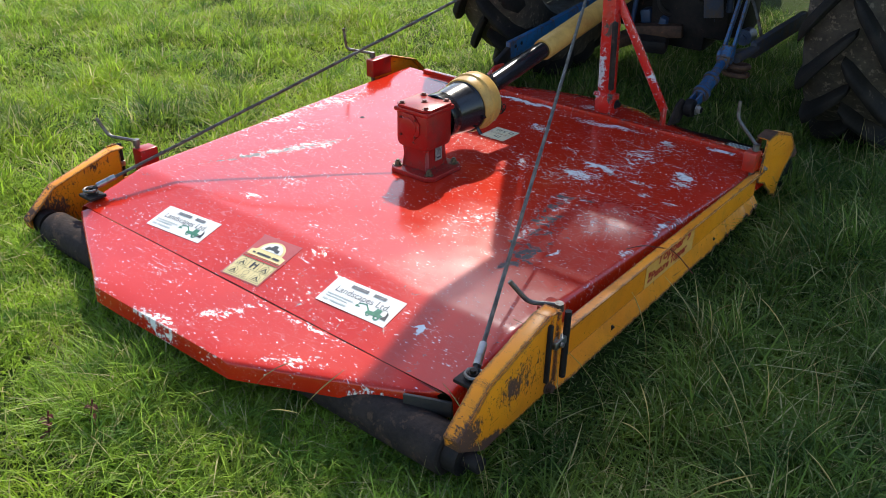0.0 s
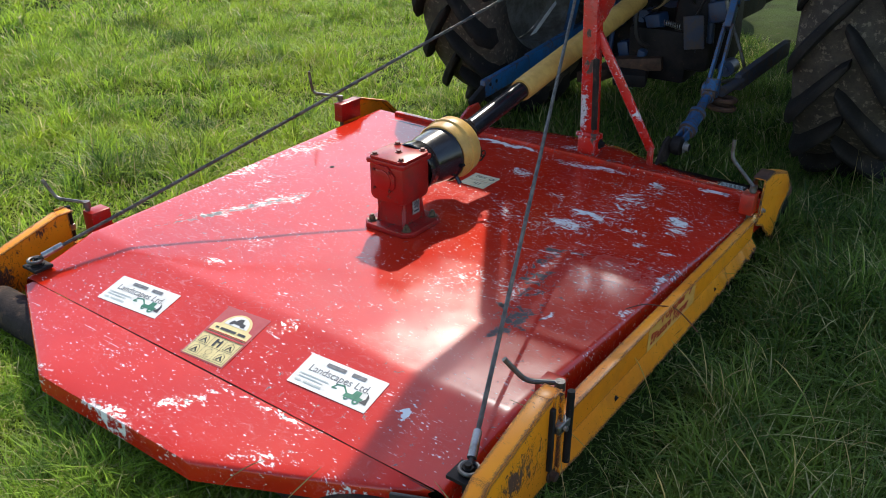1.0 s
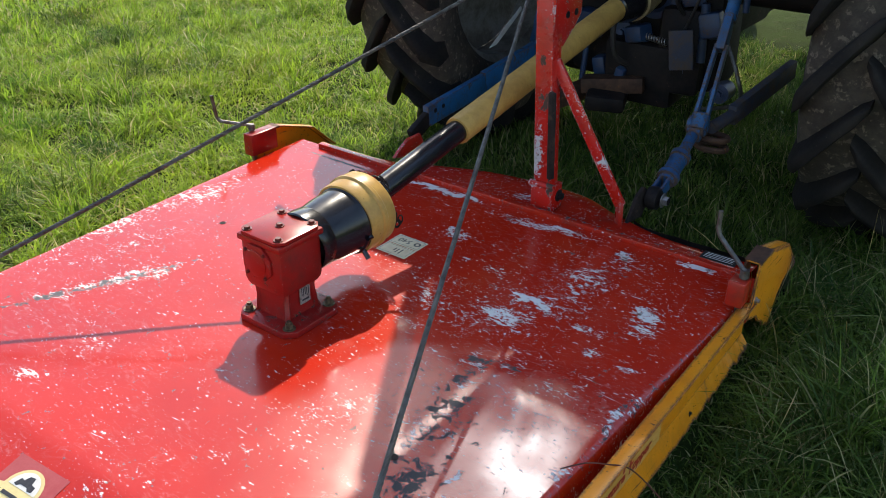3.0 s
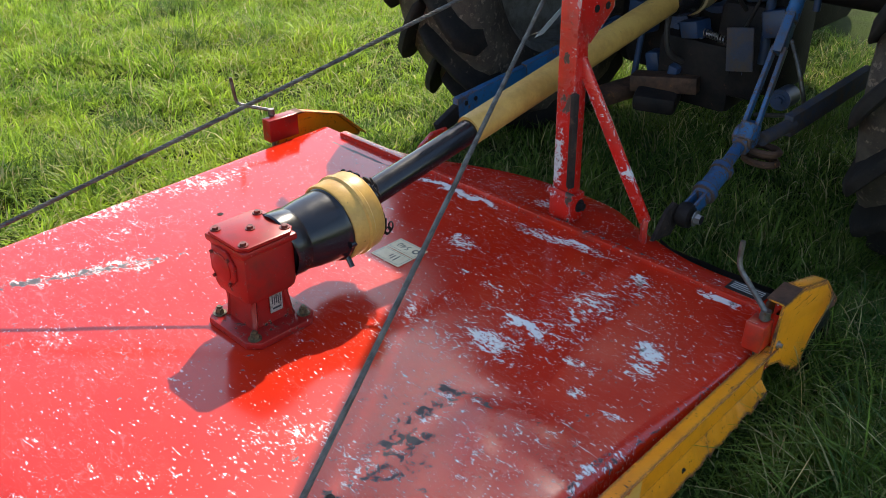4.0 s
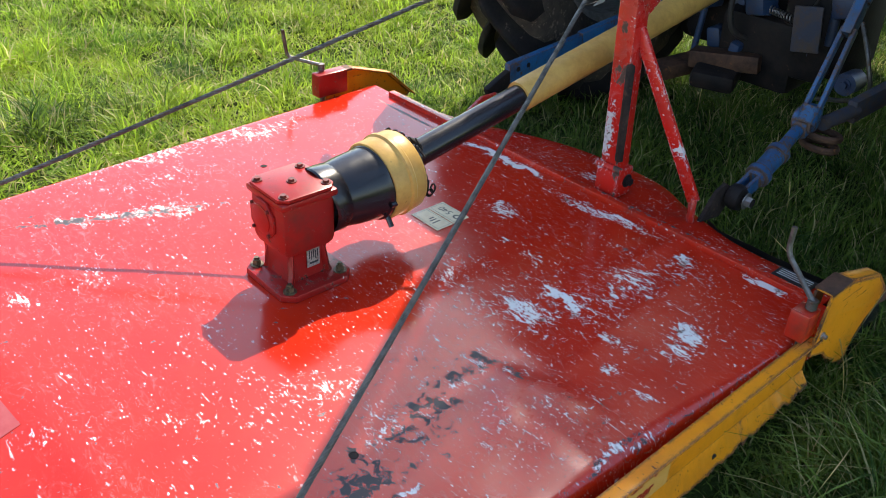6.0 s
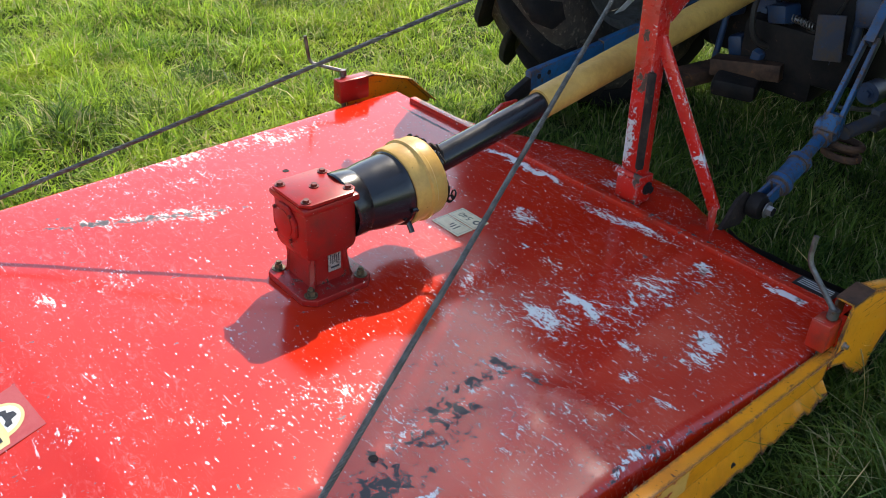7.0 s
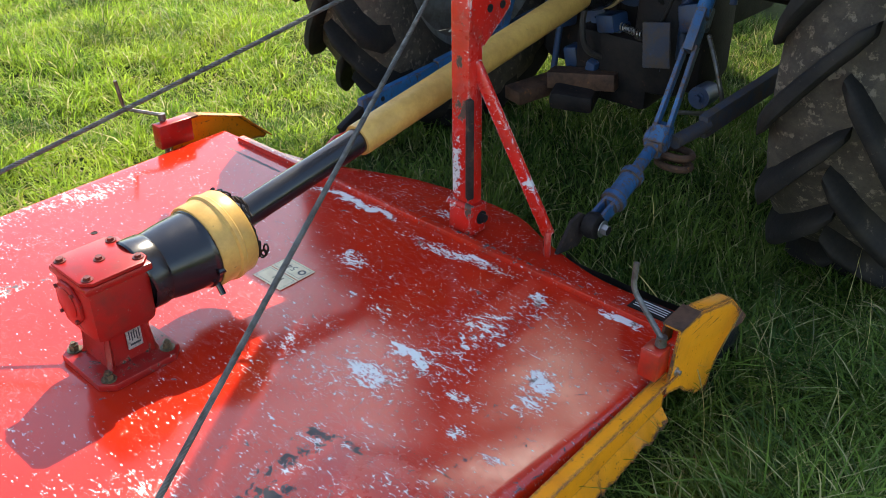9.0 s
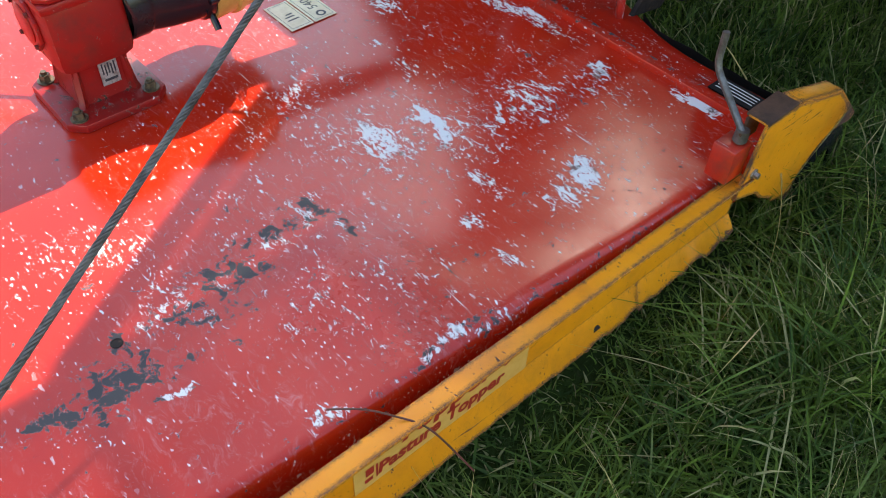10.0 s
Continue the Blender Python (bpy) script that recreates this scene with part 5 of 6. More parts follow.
def build_mower():
    build_deck()
    build_rear_flap()
    build_front()
    build_gearbox()
    business_sticker(-0.332, -0.768, 4.5)
    business_sticker(0.406, -0.745, 2.5)
    dealer_sticker(0.03, -0.763, 4)
    speed_sticker()
    right = build_side(1)
    build_side(-1)
    face = Matrix.Translation((0.9148, 0.055, 0.179)) @ pose(0, 0, 0, 90, 0, 90)
    bm = bmesh.new()
    sheet(bm, 0.324, 0.088, face)
    part("runner_sticker", bm, orange_print, right, "orange-yellow sticker with red lettering")
    lettering("Topper 9", 0.044, red_ink, right, face @ Matrix.Translation((0.02, 0.021, 0.0013)), "lettering", 0.0, 0.12, 1.35, 0.0016)
    lettering("Pasture Topper", 0.037, red_ink, right, face @ Matrix.Translation((-0.006, -0.0175, 0.0013)), "lettering", 0.0, 0.12, 1.0, 0.0014)
    bm = bmesh.new()
    flat_bars(bm, [(-0.136, -0.006, 0.014, 0.018), (-0.138, -0.026, 0.014, 0.009), (-0.124, -0.015, 0.003, 0.034)], face, 0.0013)
    part("printed_bar", bm, red_ink, right, smooth=0)
    for x in (-0.875, 0.875):
        far = x < 0
        crank_block(x - (0.0 if far else 0.012), -0.535, 0.18 if far else 0.236, 0.055 if far else 0.05, 0.07 if far else 0.06, 0.105 if far else 0.075)
        crank_block(x * (1.005 if far else 1.022), 0.70 + 0.02 * far, 0.275 - 0.02 * far, 0.044, 0.052 + 0.07 * far, 0.07 + 0.01 * far)
    crank((0.905, -0.572, 0.302), (0.838, -0.605, 0.302), (0.80, -0.635, 0.36), 0)
    crank((0.9, 0.706, 0.326), (0.81, 0.727, 0.402), (0.808, 0.729, 0.463), 1)
    crank((-0.9, 0.70, 0.31), (-0.985, 0.62, 0.335), (-0.99, 0.61, 0.43), 0)
    crank((-0.887, -0.557, 0.256), (-0.99, -0.6, 0.264), (-1.02, -0.62, 0.33), 0)
    build_roller()
    build_mast()
    # dark slab put in for the shadow at the flap lip's right end
    bm = bmesh.new()
    box(bm, (0.765, -0.897, 0.128), (0.12, 0.01, 0.045), (0, 0, 24), 0.003)
    part("dark_lip_end", bm, old_rubber, mower, "dark slab for the shadowed end of the flap lip")
    bm = bmesh.new()
    sweep(bm, curve_points([(0.835, -0.087, 0.232), (0.87, -0.055, 0.242), (0.903, -0.027, 0.237), (0.944, 0.0, 0.226), (1.0, 0.03, 0.16)]), 0.0016, 5)
    tagged(link_mesh("grass_stem", bm, dock_red), "dark dry stem lying over the mower's edge", "stem")
    anchor(0.842, -0.828, 0.205)
    anchor(-0.735, -0.835, 0.195)
    wire_rope((0.841, -0.820, 0.215), (0.122, 0.908, 0.912), "taut grey steel wire rope")
    wire_rope((-0.735, -0.835, 0.212), (0.0, 0.935, 0.90), "taut dark steel wire rope")


build_mower()

# ---- the drive shaft ----
SHAFT_A, SHAFT_B = Vector((0.005, 0.10, 0.381)), Vector((0.004, 1.93, 0.717))


def build_shaft():
    shaft = thing("drive_shaft", "guarded drive shaft with yellow and black plastic tubes", "drive shaft")
    a, b = SHAFT_A, SHAFT_B
    m = Matrix.Translation(a) @ frame_along(a, b)
    lie = Matrix.Translation((0, 0.075, 0.392)) @ pose(0, 0, 0, -90, 0, 0)
    bm = bmesh.new()
    n = 40
    rings = []
    for r, h, cut in ((0.078, -0.006, 0.5), (0.081, -0.002, 0.5), (0.081, 0.03, 0.15), (0.0775, 0.036, 0.1), (0.084, 0.075, 0.1), (0.0895, 0.135, 0), (0.094, 0.14, 0), (0.094, 0.168, 0), (0.080, 0.168, 0), (0.066, 0.03, 0.5)):
        ring = []
        for k in range(n):
            t = 2 * math.pi * k / n
            v = lie @ Vector((r * math.cos(t), r * math.sin(t), h))
            up = (v.z - 0.392) / r
            v.y += -0.03 * cut * max(up, 0.0)
            ring.append(bm.verts.new(v))
        rings.append(ring)
    for p, q in zip(rings, rings[1:]):
        for k in range(n):
            bm.faces.new((p[k], p[(k + 1) % n], q[(k + 1) % n], q[k]))
    rod(bm, (0, 0.066, 0.394), (0, 0.15, 0.396), 0.066, n=28)
    part("guard_bell", bm, black_plastic, shaft, "glossy black plastic guard bell")
    bm = bmesh.new()
    rod(bm, lie @ Vector((0.089, 0.02, 0.135)), lie @ Vector((0.089, 0.02, 0.178)), 0.008, n=10)
    part("bell_clip", bm, black_plastic, shaft)
    bm = bmesh.new()
    rod(bm, lie @ Vector((0.06, 0.066, 0.148)), lie @ Vector((0.078, 0.09, 0.148)), 0.007, n=10)
    part("bell_clip", bm, black_plastic, shaft)
    ring_m = Matrix.Translation(lie @ Vector((0, 0, 0.150))) @ pose(0, 0, 0, -85, 0, 1)
    bm = bmesh.new()
    lathe(bm, [(0.09, -0.004), (0.098, -0.004), (0.1, 0.0), (0.1, 0.038), (0.1055, 0.042), (0.1055, 0.052), (0.102, 0.056), (0.102, 0.083), (0.098, 0.09), (0.085, 0.094), (0.06, 0.094), (0.06, 0.088), (0.086, 0.086)], ring_m, 48)
    part("guard_ring", bm, yellow_plastic, shaft, "scuffed yellow plastic guard ring")
    # chain hung round the ring's mouth
    bm = bmesh.new()
    rng = random.Random(4)
    for k in range(48):
        t = 2 * math.pi * k / 48
        c = ring_m @ Vector(((0.084 + 0.014 * math.sin(5 * t)) * math.cos(t), (0.084 + 0.014 * math.sin(5 * t)) * math.sin(t), 0.100 + 0.008 * math.sin(3 * t) + rng.uniform(-0.006, 0.008)))
        d = (ring_m.to_3x3() @ Vector((-math.sin(t), math.cos(t), 0.2 * rng.uniform(-1, 1)))).normalized()
        s = d.cross(Vector((rng.uniform(-1, 1), rng.uniform(-1, 1), 1 if k % 2 else 0.1))).normalized()
        sweep(bm, [c + 0.0135 * math.cos(u) * d + 0.007 * math.sin(u) * s for u in (2 * math.pi * j / 8 for j in range(8))], 0.0022, 5, True)
    part("chain", bm, black_steel, shaft, "thin safety chain wound round the guard ring")
    for k in range(16):
        out = Vector((math.cos(k * math.pi / 8), math.sin(k * math.pi / 8), 0))
        bm = bmesh.new()
        rod(bm, ring_m @ (0.08 * out + Vector((0, 0, 0.09))), ring_m @ (0.036 * out + Vector((0, 0, 0.125))), 0.004, 0.003, 6)
        part("spoke", bm, black_plastic, shaft)
    bm = bmesh.new()
    lathe(bm, [(0.034, 0.17), (0.034, 0.66), (0.03, 0.66)], m, 28)
    part("inner_tube", bm, black_plastic, shaft, "black plastic inner guard tube")
    bm = bmesh.new()
    lathe(bm, [(0.03, 0.625), (0.0415, 0.625), (0.0425, 0.63), (0.0425, 1.66), (0.03, 1.66)], m, 28)
    part("outer_tube", bm, yellow_plastic, shaft, "yellow plastic outer guard tube")
    bm = bmesh.new()
    lathe(bm, [(0.042, 1.63), (0.05, 1.635), (0.075, 1.70), (0.082, 1.76), (0.08, 1.765)], m, 32)
    part("guard_bell", bm, black_plastic, shaft, "black plastic guard bell")
    bm = bmesh.new()
    lathe(bm, [(0.08, 1.74), (0.088, 1.745), (0.09, 1.80), (0.087, 1.81), (0.09, 1.815), (0.087, 1.87), (0.05, 1.88)], m, 32)
    part("ribbed_guard", bm, beige_plastic, shaft, "dusty beige ribbed guard")
    bm = bmesh.new()
    tag = m @ Vector((0, 0, 1.69))
    box(bm, tag + Vector((0.045, -0.04, 0.042)), (0.03, 0.012, 0.012), (40, 0, 30), 0.004)
    part("tag", bm, white_print, shaft, "white plastic tag")
    rod_bm = bmesh.new()
    rod(rod_bm, a, b + (b - a).normalized() * 0.05, 0.02, n=14)
    part("steel_shaft", rod_bm, black_steel, shaft)


build_shaft()

# ---- the tractor ----
AXLE_Y, TYRE_R, XC = 2.0, 0.75, 0.05
tractor = thing("tractor", "old blue farm tractor with muddy rear tyres", "tractor")


LUGS = 18


def lug(hand):
    """One slanting tread bar, from the middle of the tread to a shoulder."""
    bm = bmesh.new()
    rows = []
    for i in range(8):
        t = i / 7
        x = hand * (-0.016 + 0.216 * t)
        lead = 0.34 * t + 0.08 * t * t
        base = 0.70 - (0.0 if t < 0.6 else 0.08 * ((t - 0.6) / 0.4) ** 2)
        top = (0.75 if t < 0.75 else 0.75 - 0.035 * ((t - 0.75) / 0.25) ** 2) - (0.018 if i in (0, 7) else 0)
        half = (0.026 + 0.018 * t) * (0.6 if i == 0 else 0.92 if i == 7 else 1.0)
        row = []
        for a, r in ((-half * 1.15, base - 0.03), (-half * 0.95, top - 0.022), (-half * 0.82, top - 0.009), (-half * 0.55, top), (half * 0.55, top), (half * 0.82, top - 0.009), (half * 0.95, top - 0.022), (half * 1.15, base - 0.03)):
            ang = lead + a / 0.72
            r += 0.004 * noise.noise(Vector((x * 30, ang * 25, hand)))
            row.append(bm.verts.new((r * math.cos(ang), r * math.sin(ang), x)))
        rows.append(row)
    for p, q in zip(rows, rows[1:]):
        for j in range(7):
            bm.faces.new((p[j], p[j + 1], q[j + 1], q[j]))
    bm.faces.new(rows[0])
    bm.faces.new(rows[-1][::-1])
    return bm


def build_wheel(cx, side):
    """side: 1 where the outer face looks to +x."""
    m = Matrix.Translation((cx, AXLE_Y, TYRE_R - 0.01)) @ pose(0, 0, 0, 0, 90, 0)
    bm = bmesh.new()
    w = 0.2
    profile = [(0.43, -0.14), (0.47, -0.175), (0.55, -w), (0.61, -w - 0.002), (0.655, -0.185), (0.677, -0.15), (0.688, -0.08), (0.69, 0.0), (0.688, 0.08), (0.677, 0.15), (0.655, 0.185), (0.61, w + 0.002), (0.55, w), (0.47, 0.175), (0.43, 0.14)]
    lathe(bm, profile, m, 72)
    wheel = part("rear_tyre", bm, muddy_rubber, tractor, "muddy black ribbed tractor tyre", 40)
    for hand in (-1, 1):
        first = None
        for k in range(LUGS):
            turn = Matrix.Rotation(2 * math.pi * (k + (0.5 if hand > 0 else 0)) / LUGS, 4, "Z")
            if first is None:
                first = part("tyre_lug", lug(hand), rubber, wheel, smooth=62)
                lug_ob = first
            else:
                lug_ob = new("tyre_lug", first.data)
                lug_ob.parent = wheel
            lug_ob.matrix_basis = m @ turn
    bm = bmesh.new()
    s = side
    lathe(bm, [(0.445, -0.15), (0.44, -0.13), (0.40, -0.10), (0.40, 0.10), (0.44, 0.13), (0.445, 0.15)], m, 48)
    lathe(bm, [(0.40, 0.03 * s), (0.3, 0.05 * s), (0.14, 0.0), (0.12, 0.02), (0.0001, 0.02)], m, 40)
    part("rim", bm, rim_paint, wheel, "pale grey steel rim")
    return wheel


rim_paint = speckled("rim_paint", (0.30, 0.29, 0.26), (0.14, 0.11, 0.085), 0.5, 0.0, 12.0, (0.14, 0.07, 0.03), 0.64)


def tinted_pane(name, tone, dust=0.0):
    """Unseen cab glass, added to set the light on the deck: lets part straight through and mirrors a little; dust adds
    a glow where the sun strikes it.
    """
    m = Nodes(name)
    clear = m.add("ShaderNodeBsdfTransparent")
    clear.inputs[0].default_value = (*tone, 1)
    gloss = m.add("ShaderNodeBsdfGlossy")
    gloss.inputs["Roughness"].default_value = 0.05
    both = m.add("ShaderNodeMixShader")
    both.inputs[0].default_value = 0.08
    m.l.new(clear.outputs[0], both.inputs[1])
    m.l.new(gloss.outputs[0], both.inputs[2])
    if dust:
        film, grimy = m.add("ShaderNodeBsdfTranslucent"), m.add("ShaderNodeMixShader")
        film.inputs[0].default_value = (0.62, 0.6, 0.58, 1)
        m.put(grimy, 0, m.math("MULTIPLY", m.ramp(m.noise(3.0, 6, 0.65), 0.3, 0.7), dust))
        m.l.new(both.outputs[0], grimy.inputs[1])
        m.l.new(film.outputs[0], grimy.inputs[2])
        both = grimy
    m.l.new(both.outputs[0], m.n["Material Output"].inputs["Surface"])
    return m.mat


# tones chosen for how much sun and glare each pane passes to the deck
tinted = tinted_pane("tinted_glass", (0.48, 0.50, 0.53))
glow_roof = tinted_pane("glow_roof_glass", (0.54, 0.56, 0.59), 0.4)
smoked = tinted_pane("smoked_glass", (0.19, 0.19, 0.19))
thin_tint = tinted_pane("thin_tinted_glass", (0.66, 0.68, 0.71))


def bar(bm, a, b, w, h, bevel=0.003):
    a, b = Vector(a), Vector(b)
    m = Matrix.Translation((a + b) / 2) @ frame_along(a, b) @ Matrix.Diagonal((w, h, (b - a).length, 1))
    made = bmesh.ops.create_cube(bm, size=1.0, matrix=m)["verts"]
    bmesh.ops.bevel(bm, geom=list({e for v in made for e in v.link_edges}), offset=bevel, segments=2, affect="EDGES", profile=0.5)
    return bm


muddy_steel = speckled("muddy_steel", (0.035, 0.048, 0.08), (0.085, 0.06, 0.045), 0.7, 0.0, 22.0, (0.05, 0.06, 0.10), 0.6, 0.6)
dirty_blue = worn_paint("muddy_blue_paint", (0.016, 0.045, 0.11), (0.015, 0.025, 0.05), (0.10, 0.06, 0.045), (0.05, 0.03, 0.02), 0.70, 0.61, 0.5, grime=0.8, dots=0.12)


def build_linkage(s):
    x = 0.475 * s
    if s < 0:
        # the far arm: one deep bar with a narrow greasy end
        bm = bmesh.new()
        bar(bm, (x, 1.18, 0.305), (x, 1.60, 0.345), 0.03, 0.085, 0.008)
        bar(bm, (x, 1.56, 0.342), (x + 0.06, 2.1, 0.44), 0.034, 0.095, 0.008)
        link = part("lower_link", bm, blue_paint, tractor, "scuffed blue lower lift arm")
        for y, z in ((1.22, 0.322), (1.27, 0.327)):
            bm = bmesh.new()
            rod(bm, (x + 0.012, y, z), (x + 0.0165, y, z), 0.009, n=12)
            part("bolt_hole", bm, black_steel, link, "dark bolt hole")
        bm = bmesh.new()
        bar(bm, (x, 1.09, 0.25), (x, 1.22, 0.31), 0.026, 0.06, 0.006)
        part("link_end", bm, black_steel, link, "greasy black ball end")
        bm = bmesh.new()
        bar(bm, (x + 0.03, 1.9, 0.44), (x + 0.08, 2.0, 0.98), 0.045, 0.03)
        part("lift_rod", bm, blue_paint, tractor, "blue lift rod")
        return
    bm = bmesh.new()
    for o in (-0.014, 0.014):
        bar(bm, (x + o, 1.12, 0.26), (x + o, 1.225, 0.295), 0.01, 0.045)
    rod(bm, (x, 1.2, 0.286), (x - 0.006, 1.335, 0.338), 0.027, 0.03, 18)
    rod(bm, (x, 1.215, 0.292), (x, 1.235, 0.3), 0.036, n=18)
    rod(bm, (x - 0.005, 1.31, 0.328), (x - 0.006, 1.33, 0.336), 0.034, n=18)
    rod(bm, (x - 0.006, 1.33, 0.336), (x - 0.012, 1.44, 0.385), 0.019, n=14)
    rod(bm, (x - 0.04, 1.455, 0.40), (x + 0.02, 1.455, 0.40), 0.031, n=20)
    bar(bm, (x - 0.01, 1.42, 0.375), (x - 0.02, 1.53, 0.405), 0.05, 0.06, 0.012)
    link = part("lower_link", bm, blue_paint, tractor, "scuffed blue lower lift arm")
    bm = bmesh.new()
    rod(bm, (x + 0.02, 1.50, 0.385), (x + 0.05, 1.64, 0.405), 0.021, n=16)
    bar(bm, (x + 0.045, 1.62, 0.402), (x + 0.09, 2.12, 0.46), 0.03, 0.07)
    part("link_arm", bm, muddy_steel, link, "muddy blue stabiliser arm")
    bm = bmesh.new()
    m = Matrix.Translation((x, 1.126, 0.258)) @ pose(0, 0, 0, 0, 90, 0)
    lathe(bm, [(0.014, -0.022), (0.034, -0.018), (0.038, 0.0), (0.034, 0.018), (0.014, 0.022)], m, 24)
    rod(bm, (x - 0.045, 1.126, 0.258), (x + 0.05, 1.126, 0.258), 0.012, n=14)
    part("link_ball", bm, black_steel, link, "greasy black ball end")
    bm = bmesh.new()
    hexbolt(bm, (x + 0.03, 1.126, 0.258), 0.016, 0.016, (1, 0, 0))
    part("pin_nut", bm, steel, link, "shiny pin nut")
    bm = bmesh.new()
    for dz in (0.0, 0.035):
        sweep(bm, [Vector((x + 0.035 + 0.05 * math.cos(t), 1.49 + 0.034 * math.sin(t), 0.325 + dz)) for t in (2 * math.pi * k / 20 for k in range(20))], 0.011, 8, True)
    part("shackle", bm, rusty, link, "rusty shackle")
    bm = bmesh.new()
    low, high = Vector((x - 0.005, 1.455, 0.42)), Vector((x - 0.03, 1.74, 0.90))
    d = (high - low).normalized()
    for o in (-0.02, 0.02):
        bar(bm, low + Vector((o, 0, 0)), low + d * 0.26 + Vector((o * 0.8, 0, 0)), 0.013, 0.03)
    bar(bm, low + d * 0.24, low + d * 0.36, 0.03, 0.056)
    rod(bm, low + d * 0.34, low + d * 0.47, 0.022, n=16)
    rod(bm, low - d * 0.03, low + d * 0.02, 0.03, n=16)
    rod_part = part("lift_rod", bm, blue_paint, tractor, "chipped blue slotted lift rod")
    bm = bmesh.new()
    rod(bm, low + d * 0.46, high + d * 0.2, 0.013, n=12)
    part("screw", bm, black_steel, rod_part, "greasy lift screw")


def build_tractor():
    build_wheel(-0.77, -1)
    build_wheel(0.98, 1)
    for s in (-1, 1):
        build_linkage(s)
    bm = bmesh.new()
    box(bm, (XC, 2.35, 0.76), (0.5, 0.6, 0.5), bevel=0.04)
    box(bm, (XC, 2.05, 0.70), (0.34, 0.14, 0.4), bevel=0.03)
    box(bm, (XC + 0.02, 3.2, 0.78), (0.46, 1.3, 0.5), bevel=0.04)
    box(bm, (XC + 0.02, 3.7, 0.80), (0.6, 2.0, 0.44), bevel=0.05)
    rod(bm, (-0.6, AXLE_Y + 0.05, TYRE_R + 0.03), (0.8, AXLE_Y + 0.05, TYRE_R + 0.03), 0.095, n=24)
    rear = part("rear_housing", bm, black_steel, tractor, "oily dark rear axle housing")
    bm = bmesh.new()
    lathe(bm, [(0.10, 0.0), (0.10, 0.03), (0.075, 0.035), (0.06, 0.05)], Matrix.Translation((XC, 1.98, 0.705)) @ pose(0, 0, 0, 90), 32)
    part("shaft_flange", bm, dirty_blue, rear, "muddy blue power take-off flange")
    for k in range(6):
        bm = bmesh.new()
        hexbolt(bm, (XC + 0.13 * math.cos(k * 1.047), 1.975, 0.70 + 0.13 * math.sin(k * 1.047)), 0.013, 0.012, (0, -1, 0))
        part("housing_bolt", bm, black_steel, rear)
    bm = bmesh.new()
    box(bm, (XC + 0.17, 1.85, 0.53), (0.09, 0.012, 0.15), (0, -8, 12), 0.003)
    part("guard_plate", bm, muddy_steel, rear, "dull steel guard plate")
    bm = bmesh.new()
    pts = [Vector((XC - 0.04 + 0.13 * t, 1.90, 0.555 - 0.02 * t)) + 0.012 * Vector((0, math.cos(t * 75), math.sin(t * 75))) for t in (k / 110 for k in range(111))]
    sweep(bm, pts, 0.0028, 5)
    part("spring", bm, steel, rear, "coil spring")
    # castings, brackets and pipes crowded round the power take-off
    rng = random.Random(12)
    for k in range(30):
        cx, cy, cz = rng.uniform(-0.28, 0.42), rng.uniform(1.86, 1.98), rng.uniform(0.36, 0.98)
        if abs(cx) < 0.12 and abs(cz - 0.715) < 0.13:
            cx += 0.2 if cx > 0 else -0.2
        bm = bmesh.new()
        kind = k % 5
        if kind < 2:
            box(bm, (cx, cy + 0.03, cz), (rng.uniform(0.04, 0.11), 0.08, rng.uniform(0.05, 0.14)), (rng.uniform(-12, 12), rng.uniform(-15, 15), rng.uniform(-20, 20)), 0.012)
            part("casting", bm, dirty_blue, rear)
        elif kind == 2:
            rod(bm, (cx, cy, cz - 0.1), (cx + rng.uniform(-0.04, 0.04), cy, cz + 0.12), rng.uniform(0.008, 0.02), n=12)
            part("strut", bm, dirty_blue, rear)
        elif kind == 3:
            rod(bm, (cx, cy - 0.01, cz), (cx, cy + 0.07, cz), rng.uniform(0.025, 0.05), n=18)
            hexbolt(bm, (cx, cy - 0.012, cz), 0.014, 0.012, (0, -1, 0))
            part("cap", bm, dirty_blue, rear)
        else:
            sweep(bm, curve_points([(cx, cy, cz + 0.16), (cx + rng.uniform(-0.08, 0.08), cy - 0.05, cz + 0.05), (cx + rng.uniform(-0.1, 0.1), cy - 0.03, cz - 0.06), (cx + rng.uniform(-0.12, 0.12), cy + 0.05, cz - 0.14)]), 0.008, 8)
            part("pipe", bm, old_rubber if k % 2 else dull_steel, rear)
    bm = bmesh.new()
    bar(bm, (XC - 0.3, 1.72, 0.27), (XC - 0.12, 2.3, 0.33), 0.09, 0.05)
    bar(bm, (XC - 0.22, 1.84, 0.33), (XC + 0.02, 1.9, 0.36), 0.08, 0.06)
    part("drawbar", bm, rusty, tractor, "rusty drawbar with a clevis")
    bm = bmesh.new()
    sweep(bm, curve_points([(XC - 0.12, 1.9, 0.66), (XC - 0.11, 1.84, 0.56), (XC - 0.09, 1.85, 0.46), (XC - 0.05, 1.92, 0.42)]), 0.011, 8)
    sweep(bm, curve_points([(XC + 0.3, 1.75, 1.0), (XC + 0.24, 1.83, 0.8), (XC + 0.17, 1.88, 0.62), (XC + 0.12, 1.93, 0.55)]), 0.006, 8)
    sweep(bm, curve_points([(XC - 0.1, 1.5, 1.05), (XC - 0.12, 1.7, 0.9), (XC - 0.2, 1.9, 0.86), (XC - 0.3, 2.1, 0.9)]), 0.016, 8)
    part("hose", bm, old_rubber, tractor, "black hydraulic hoses")
    bm = bmesh.new()
    for s in (-1, 1):
        bar(bm, (XC + 0.345 * s, 1.74, 0.98), (XC + 0.26 * s, 2.1, 1.06), 0.05, 0.07, 0.01)
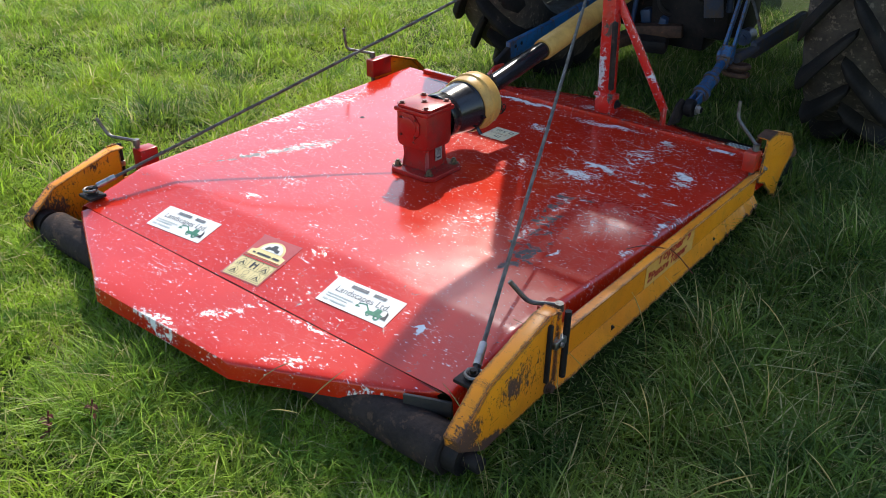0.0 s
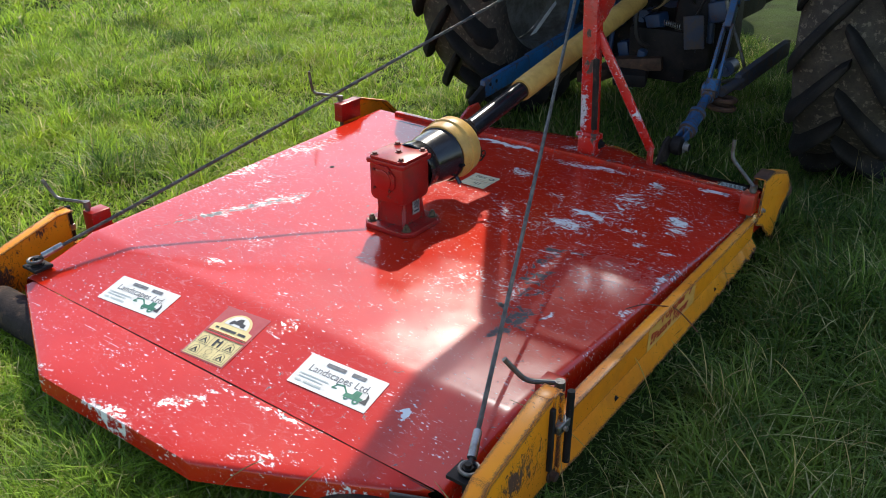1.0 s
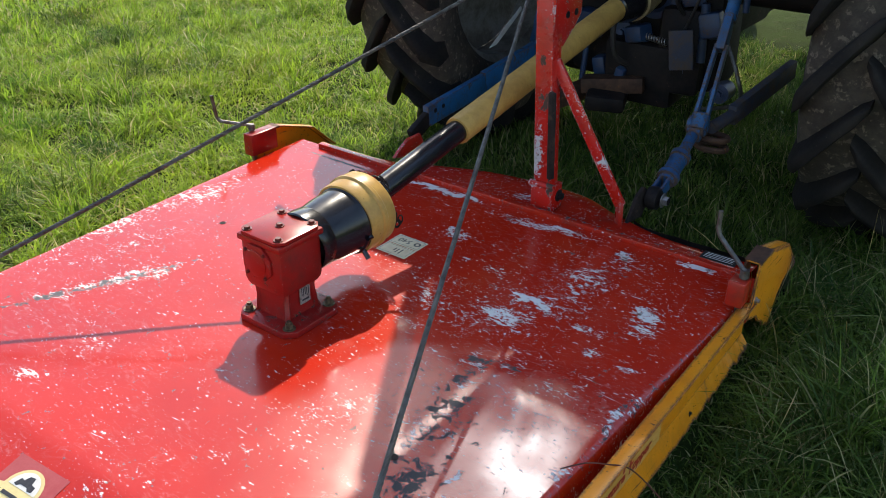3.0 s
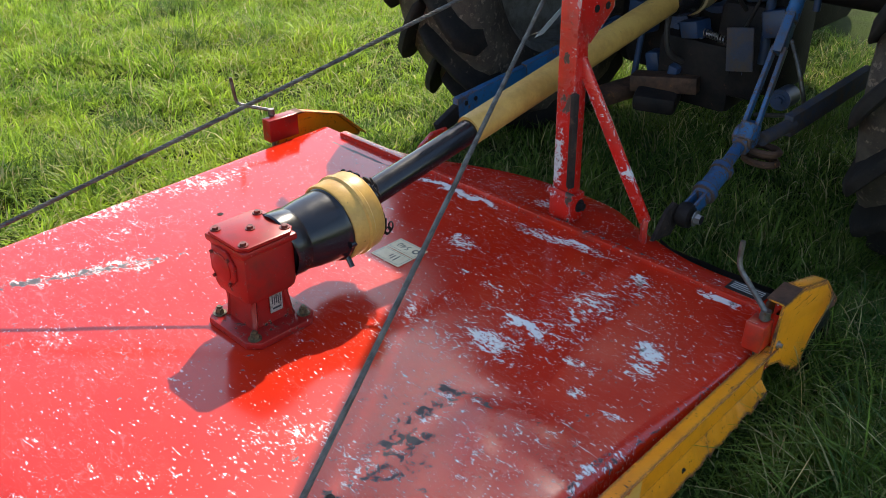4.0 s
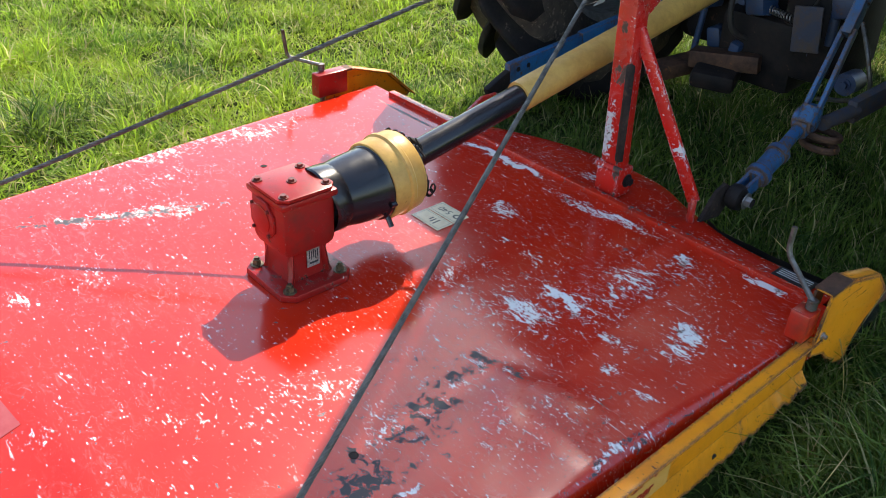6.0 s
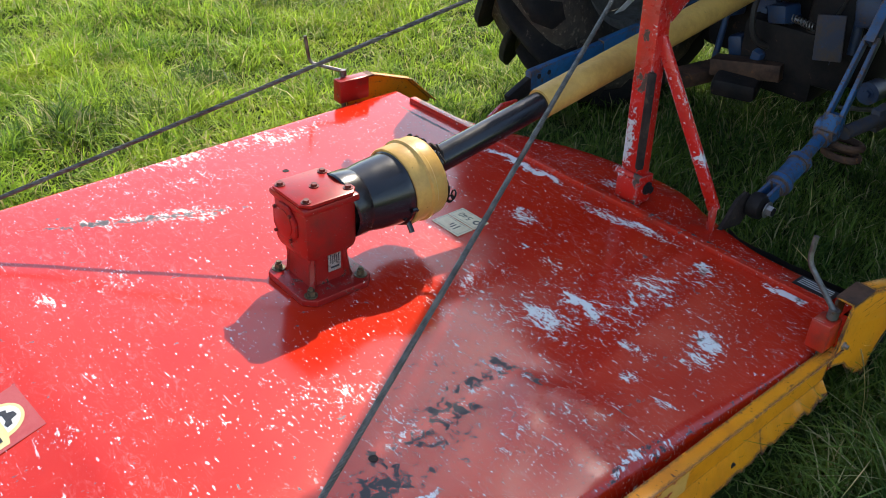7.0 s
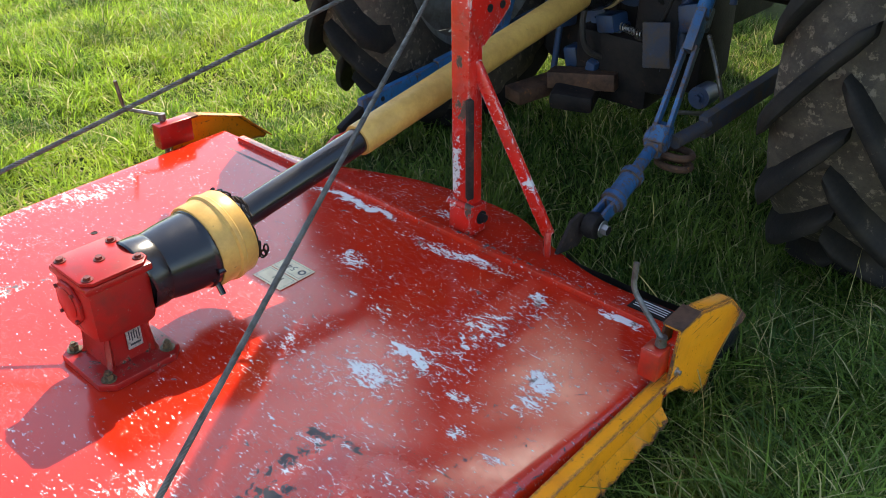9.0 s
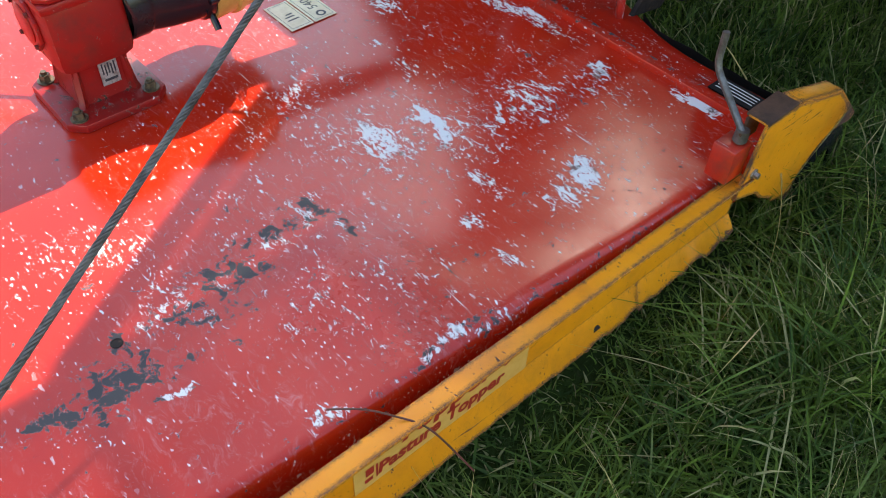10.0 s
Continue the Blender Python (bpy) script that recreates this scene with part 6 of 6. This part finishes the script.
    rod(bm, (XC - 0.33, 2.1, 1.06), (XC + 0.33, 2.1, 1.06), 0.05, n=20)
    part("lift_arms", bm, blue_paint, tractor, "blue hydraulic lift arms")
    bm = bmesh.new()
    side_slab(bm, [(1.71, 0.44), (1.765, 0.445), (1.955, 0.555), (1.945, 0.572)], -0.553, 0.004)
    part("plastic_strip", bm, white_print, tractor, "white plastic strip beside the tyre")
    # mudguards, and an unseen cab placed to shade the deck
    for s in (-1, 1):
        bm = bmesh.new()
        inner, outer = XC + 0.58 * s, XC + 1.06 * s
        arc = [(AXLE_Y + 0.86 * math.cos(radians(a)), TYRE_R + 0.86 * math.sin(radians(a))) for a in range(20, 153, 7)]
        rows = [[bm.verts.new((x, y, z)) for y, z in arc] for x in (inner, outer)]
        lip = [bm.verts.new((outer, y, z - 0.06)) for y, z in arc]
        wall = [bm.verts.new((inner, y, min(z, 1.1) if z < 1.1 else 1.1)) for y, z in arc]
        for p, q in ((rows[0], rows[1]), (rows[1], lip), (wall, rows[0])):
            for k in range(len(p) - 1):
                if (p[k].co - q[k].co).length > 1e-4 or (p[k + 1].co - q[k + 1].co).length > 1e-4:
                    bm.faces.new((p[k], p[k + 1], q[k + 1], q[k]))
        bmesh.ops.solidify(bm, geom=list(bm.faces), thickness=0.006)
        part("mudguard", bm, blue_paint, tractor, "blue sheet-steel mudguard")
    part("cab_floor", box(bmesh.new(), (0.1, 2.35, 1.1), (1.46, 1.4, 0.06), bevel=0.01), black_steel, tractor)
    bm = bmesh.new()
    left, right, rear, fore, roof = -0.64, 0.84, 1.65, 3.0, 2.42
    for x in (left, right):
        bar(bm, (x, rear, 1.1), (x, rear, roof), 0.05, 0.05, 0.01)
        bar(bm, (x, fore, 1.1), (x, fore, roof), 0.09, 0.09, 0.01)
        bar(bm, (x, rear, 1.3), (x, fore, 1.3), 0.05, 0.4, 0.01)
        bar(bm, (x + 0.04, 0.98, roof), (x, fore, roof), 0.05, 0.05, 0.01)
    for y, wide in ((0.98, 0.02), (rear, 0.03), (fore, 0.08)):
        bar(bm, (left, y, roof), (right, y, roof), wide, wide, 0.008)
    part("cab_frame", bm, black_steel, tractor, "dark unseen cab frame, its roof overhanging to shade the deck")
    for name, centre, size in (("roof_pane", (0.1, 1.52, roof + 0.03), (1.5, 1.06, 0.006)), ("sun_roof", (0.1, 2.55, roof + 0.03), (1.5, 0.98, 0.006)), ("rear_window", (0.1, rear, 1.75), (1.4, 0.006, 1.24)), ("side_window", (left, 2.32, 1.95), (0.006, 1.2, 0.85)), ("side_window", (right, 2.32, 1.95), (0.006, 1.2, 0.85)), ("windscreen", (0.1, fore, 1.9), (1.4, 0.006, 0.95))):
        part(name, box(bmesh.new(), centre, size), {"roof_pane": glow_roof, "rear_window": thin_tint, "sun_roof": smoked, "side_window": smoked}.get(name, tinted), tractor, "unseen cab pane, its tint set for the light on the deck")
    # unseen block, added to stop low sun reaching the grass beneath the axle
    bm = bmesh.new()
    box(bm, (-0.36, 2.95, 0.62), (0.46, 1.2, 0.84), bevel=0.06)
    part("sun_block", bm, black_steel, tractor, "unseen dark block that keeps sun from under the tractor")
    bm = bmesh.new()
    box(bm, (XC - 0.06, 2.12, 0.55), (0.66, 0.26, 0.44), (6, 0, 0), 0.05)
    box(bm, (XC - 0.02, 2.0, 0.40), (0.3, 0.2, 0.26), (6, 0, 0), 0.03)
    box(bm, (XC + 0.13, 1.97, 0.5), (0.18, 0.12, 0.34), (0, 0, 10), 0.03)
    box(bm, (XC - 0.12, 1.87, 0.30), (0.16, 0.22, 0.07), (10, 0, 20), 0.02)
    part("hitch_frame", bm, black_steel, tractor, "oily dark pick-up hitch frame")
    bm = bmesh.new()
    box(bm, (XC, 2.6, 1.45), (0.5, 0.45, 0.12), bevel=0.04)
    box(bm, (XC, 2.42, 1.75), (0.48, 0.1, 0.6), (8, 0, 0), 0.04)
    part("seat", bm, old_rubber, tractor, "black tractor seat")
    bm = bmesh.new()
    box(bm, (XC, 4.3, 1.15), (0.62, 1.7, 0.6), bevel=0.06)
    part("bonnet", bm, blue_paint, tractor, "blue tractor bonnet")
    for s in (-1, 1):
        bm = bmesh.new()
        lathe(bm, [(0.2, -0.1), (0.36, -0.1), (0.4, -0.06), (0.4, 0.06), (0.36, 0.1), (0.2, 0.1), (0.0001, 0.06)], Matrix.Translation((XC + 0.75 * s, 4.7, 0.4)) @ pose(0, 0, 0, 0, 90, 0), 40)
        part("front_tyre", bm, rubber, tractor, "black front tyre")


build_tractor()
